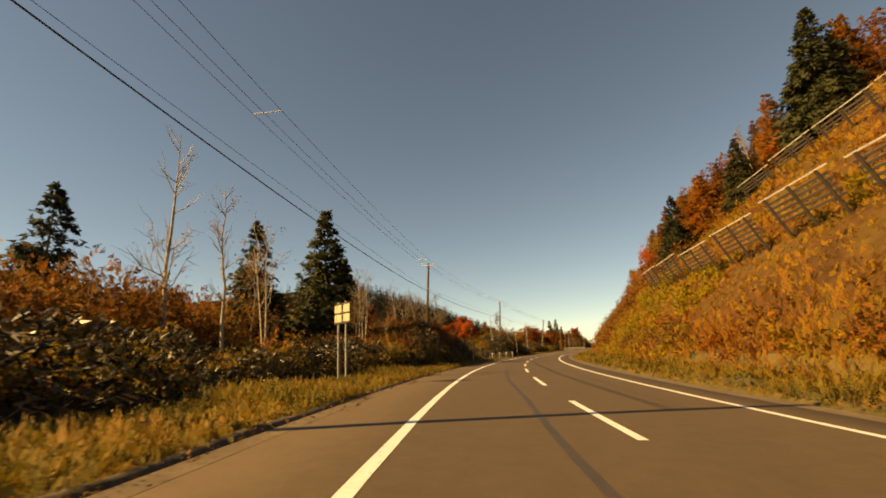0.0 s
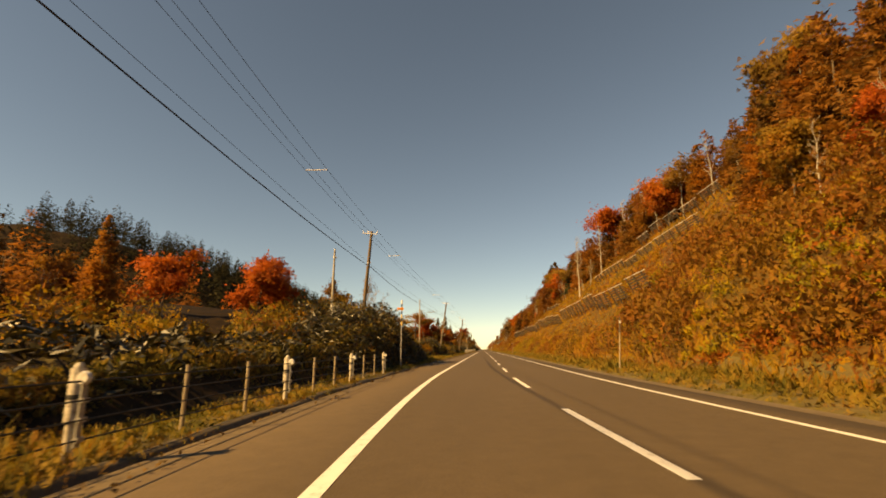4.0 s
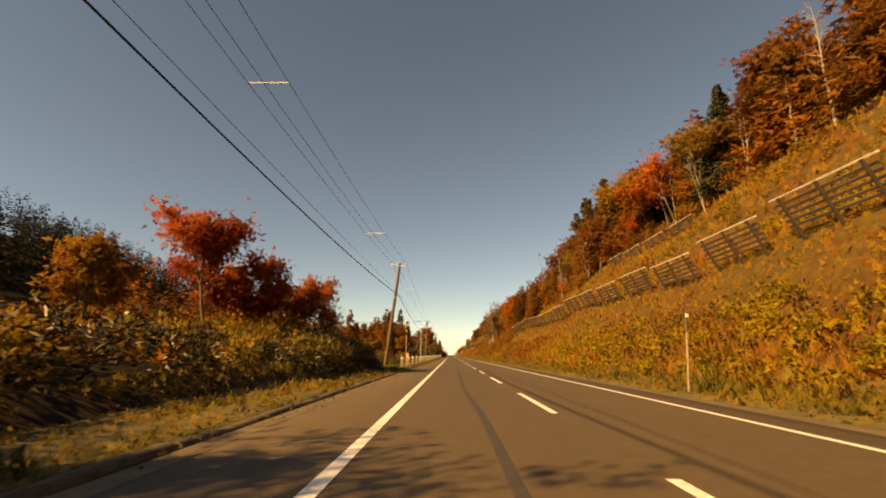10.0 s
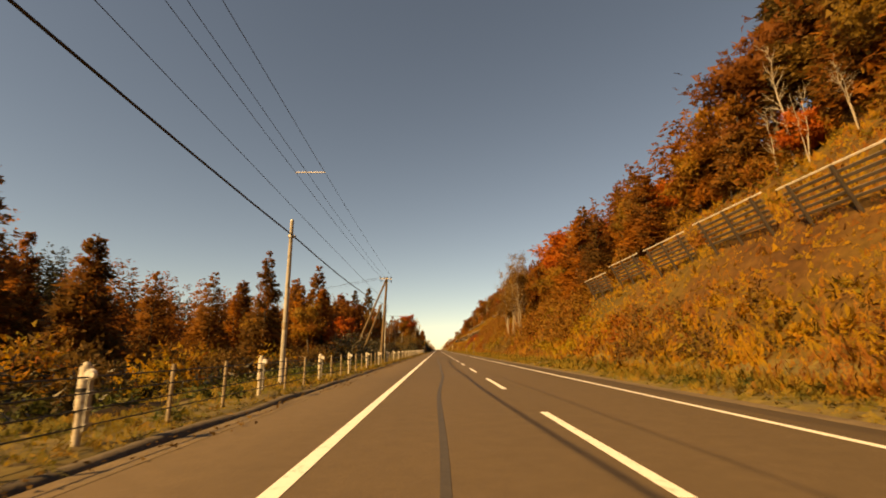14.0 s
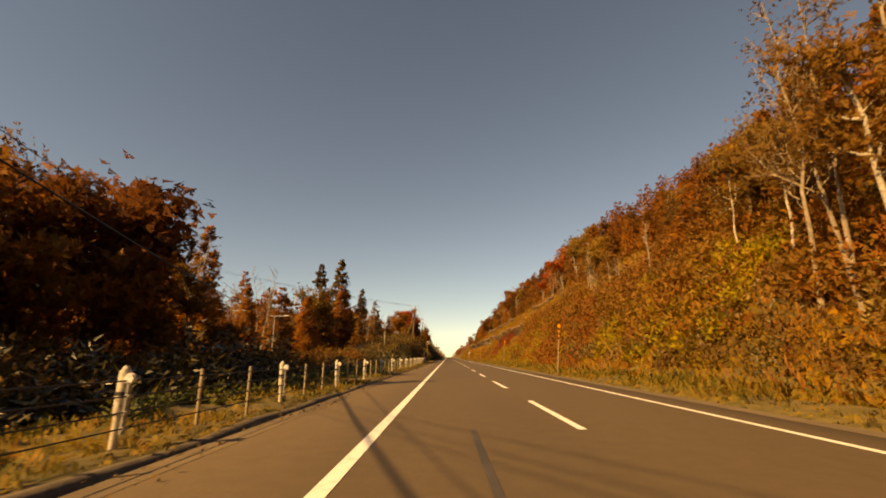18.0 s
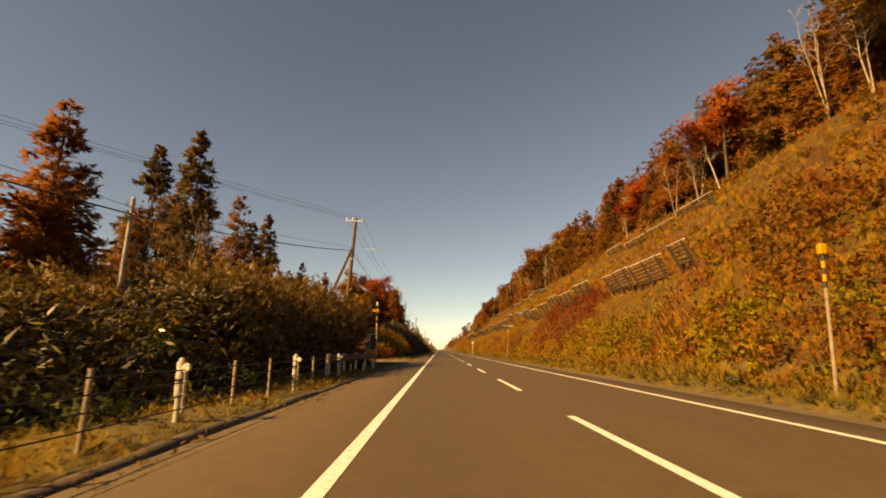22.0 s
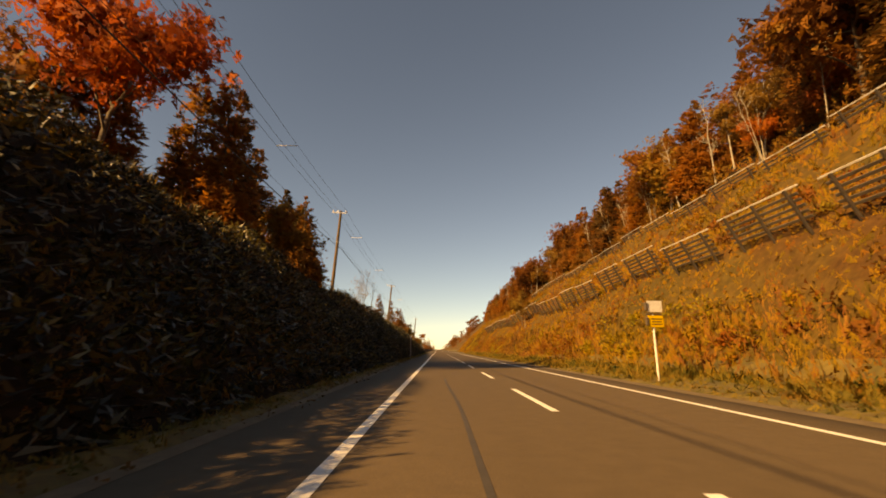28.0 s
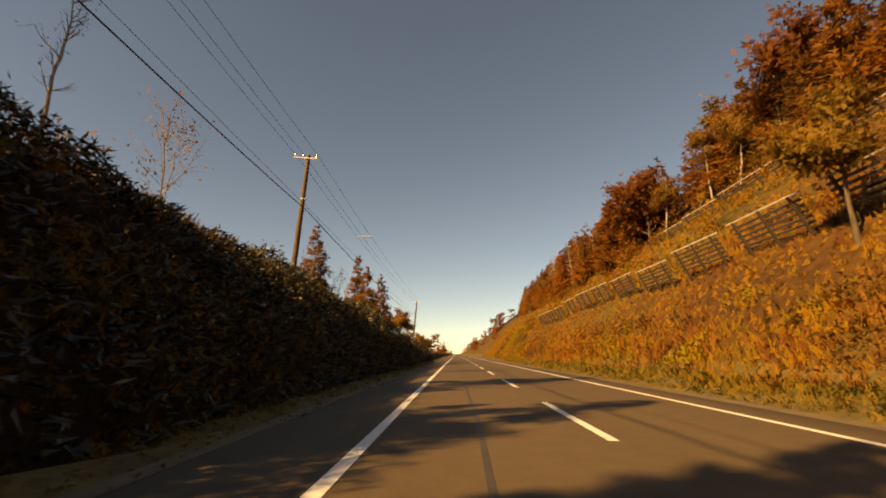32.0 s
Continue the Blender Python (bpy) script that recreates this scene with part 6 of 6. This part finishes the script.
part("lower_plate", box_mesh("lower_plate", (0.22, 0.03, 0.3), ORANGE, (0.02, -0.05, 0.78), bevel=0.03), e, "orange plate")

# ---- cable guard fences
def fence_post_mesh():
    def b(bm):
        add_rod(bm, (0, 0, -0.3), (0, 0, 1.0), 0.05, 0.05, 16)
        add_rod(bm, (0, 0, 1.0), (0, 0, 1.04), 0.05, 0.03, 16)
    return solid("main_post", b, POST_GREY)


def plate_mesh():
    def b(bm):
        for z in (0.25, 0.45, 0.65, 0.85):
            add_box(bm, (0.05, 0.1, 0.05), (0.1, 0, z))
        add_box(bm, (0.02, 0.08, 0.75), (0.085, 0, 0.55))
    return solid("cable_bracket", b, GALV)


fp, fb = fence_post_mesh(), plate_mesh()
fr = solid("reflector", lambda bm: bmesh.ops.create_cone(bm, cap_ends=True, segments=16, radius1=0.075, radius2=0.06, depth=0.05, matrix=Matrix.Translation((0.12, -0.08, 0.88)) @ Matrix.Rotation(radians(90), 4, "X")), WHITE)
band = rod_mesh("band", (0, 0, 0.66), (0, 0, 0.71), 0.075, 0.075, BLACK, 16)
sleeve = rod_mesh("sleeve", (0, 0, 0.42), (0, 0, 0.98), 0.072, 0.072, POST_GREY, 16)
thin = rod_mesh("slim_post", (0, 0, -0.3), (0, 0, 0.95), 0.034, 0.034, POST_PALE, 10)


def cable_fence(s0, posts, fu, label):
    fence = thing("guard_cable_fence", label, "guard fence", "guard fences", at=plan(s0, fu, 0))
    base = fence.matrix_basis.inverted()
    for i in range(posts):
        s = s0 + 6.0 * i
        p = part("main_post", fp, fence, "thick white post")
        p.matrix_basis = base @ Matrix.Translation(plan(s, fu, ground_at(s, fu))) @ Matrix.Rotation(heading(s) + 0.03 * math.sin(s), 4, "Z") @ Matrix.Rotation(0.02 * math.sin(s * 0.7), 4, "Y")
        for nm, me in (("cable_bracket", fb), ("reflector", fr), ("band", band), ("sleeve", sleeve)):
            part(nm, me, p)
        if i < posts - 1:
            for k in (1, 2):
                q = part("slim_post", thin, fence, "slim grey post")
                q.matrix_basis = base @ Matrix.Translation(plan(s + 2.0 * k, fu, ground_at(s + 2.0 * k, fu)))
    for z in (0.25, 0.45, 0.65, 0.85):
        pts = np.array([base @ plan(s0 + 2.0 * i, fu + 0.11, ground_at(s0 + 2.0 * i, fu) * 0.5 + z) for i in range(posts * 3 - 2)])
        v, f = tubes([(pts, np.full(len(pts), 0.011))], 5)
        part("cable", mesh_np("cable", v, f, BLACK, True), fence, "dark steel guard cable")


cable_fence(202.3, 30, -6.55, "roadside guard fence of white posts and dark steel cables")
cable_fence(64.5, 5, -6.2, "short guard fence of white posts and steel cables inside the bend")

# ---- steel beam guard rail
rail = thing("guard_rail", "corrugated steel beam guard rail on round posts, in shade", "guard rail", at=plan(377.2, -7.2, 0), turn=radians(-2))
prof = [(0.0, 0.90), (0.05, 0.86), (0.06, 0.82), (0.01, 0.76), (0.01, 0.72), (0.06, 0.66), (0.05, 0.62), (0.0, 0.58)]
ys = np.linspace(0, 12.0, 9)
v = np.array([[x, y, z + 0.02] for y in ys for x, z in prof] + [[x - 0.006, y, z + 0.02] for y in ys for x, z in prof])
f1 = sheet_faces(len(ys), len(prof))
f2 = f1[:, ::-1] + len(ys) * len(prof)
part("beam", mesh_np("beam", v, np.concatenate([f1, f2]), BEAM), rail, "corrugated steel beam")
rp = rod_mesh("post", (0, 0, -0.3), (0, 0, 0.98), 0.06, 0.06, WHITE, 12)
for i in range(5):
    p = part("post", rp, rail, "white round post")
    p.location = (-0.08, 0.4 + i * 2.8, ground_at(377.6 + i * 2.8, -6.5))
for s, u, h in ((382.1, -6.45, 0.42), (380.8, -6.9, 0.4), (385.5, -6.4, 0.4)):
    e = thing("kerb_marker", "short white marker post at the road's edge", "marker post", "short kerb markers", plan(s, u, ground_at(s, u)))
    part("shaft", rod_mesh("shaft", (0, 0, -0.15), (0, 0, h), 0.04, 0.04, WHITE, 12), e)
    part("cap", rod_mesh("cap", (0, 0, h), (0, 0, h + 0.03), 0.042, 0.02, WHITE, 12), e)
part("end_post", rod_mesh("end_post", (0.02, -0.25, -0.2), (0.02, -0.25, 1.0), 0.09, 0.09, WHITE, 14), rail, "thick white end post")

# ---- edging
ks = np.arange(-4, 447, 1.0)
kp = [(-5.66, -0.06), (-5.70, 0.0), (-5.76, 0.03), (-5.86, 0.03), (-5.93, -0.06)]
v = np.array([plan(s, u + 0.05 * math.sin(s * 0.9) * math.sin(s * 0.31), z + 0.02 * math.sin(s * 1.3)) for s in ks for u, z in kp])
kerb = new("asphalt_kerb", mesh_np("asphalt_kerb", v, sheet_faces(len(ks), len(kp)), KERB))
tagged(kerb, "low worn asphalt kerb at the road's edge", "kerb", kind="structure")
ls = np.arange(398.0, 410.1, 1.0)
lu = np.array([-5.5, -5.85, -7, -9, -11, -13.0])
LS, LU = np.meshgrid(ls, lu, indexing="ij")
lay = new("lay_by", mesh_np("lay_by", plan_np(LS, LU, np.where(LU > -5.6, -0.018, height(LS, np.minimum(LU, -5.85)) + 0.03)), sheet_faces(len(ls), len(lu)), surface("gravelly_asphalt", (0.15, 0.112, 0.066), (0.23, 0.175, 0.105), 0.8, 14, 0.95, relief=0.6, dirt=(0.09, 0.08, 0.05))))
tagged(lay, "pale gravelly lay-by beside the road", "lay-by", kind="structure")

for s0, s1, u0, u1 in [(-4, 398, -5.6, -5.2), (409, 560, -5.6, -5.25), (-4, 590, 4.45, 5.0)]:
    road_mark("shoulder_dirt", strip("shoulder_dirt", s0, s1, u0 + 0.02, u1, DUST, 0.004, 1.5, 0.0), "brown dirt on the road's shoulder")

n = 15000
s = g.uniform(-2, 590, n)
u = -(5.2 + 1.5 * g.uniform(0, 1, n) ** 1.5 + 0.25 * np.sin(s * 0.8))
u = np.where(g.random(n) < 0.25, -u, u)
z = np.where((u < 5.0) & (u > -5.65), 0.0, height(s, u)) + 0.02
v, f = flecks(plan_np(s, u, z), np.stack([g.normal(size=n), g.normal(size=n), g.uniform(0, 0.35, n)], -1), g.uniform(0.05, 0.13, n), g.uniform(0.03, 0.08, n), g)
tagged(new("fallen_leaves", mesh_np("fallen_leaves", v, f, UMBER)), "fallen brown leaves along the edge of the road", "fallen leaves", kind="stuff")

# ---- sealed cracks and seams
for s0, s1, u0, w in [(-4, 62, -1.15, 0.13), (150, 216, -1.55, 0.14), (226, 300, -1.85, 0.10), (390, 470, -1.8, 0.08), (505, 560, -1.7, 0.08)]:
    road_mark("sealed_crack", strip("sealed_crack", s0, s1, u0 - w / 2, u0 + w / 2, TAR, 0.004, 1.0, 0.10), "dark sealed crack along the lane")
for s0 in (24, 52, 171, 262, 341, 430, 521):
    road_mark("sealed_crack", strip("sealed_crack", s0, s0 + 0.05, -3.9, 3.6, TAR, 0.003, 0.05), "dark sealed crack across the road")
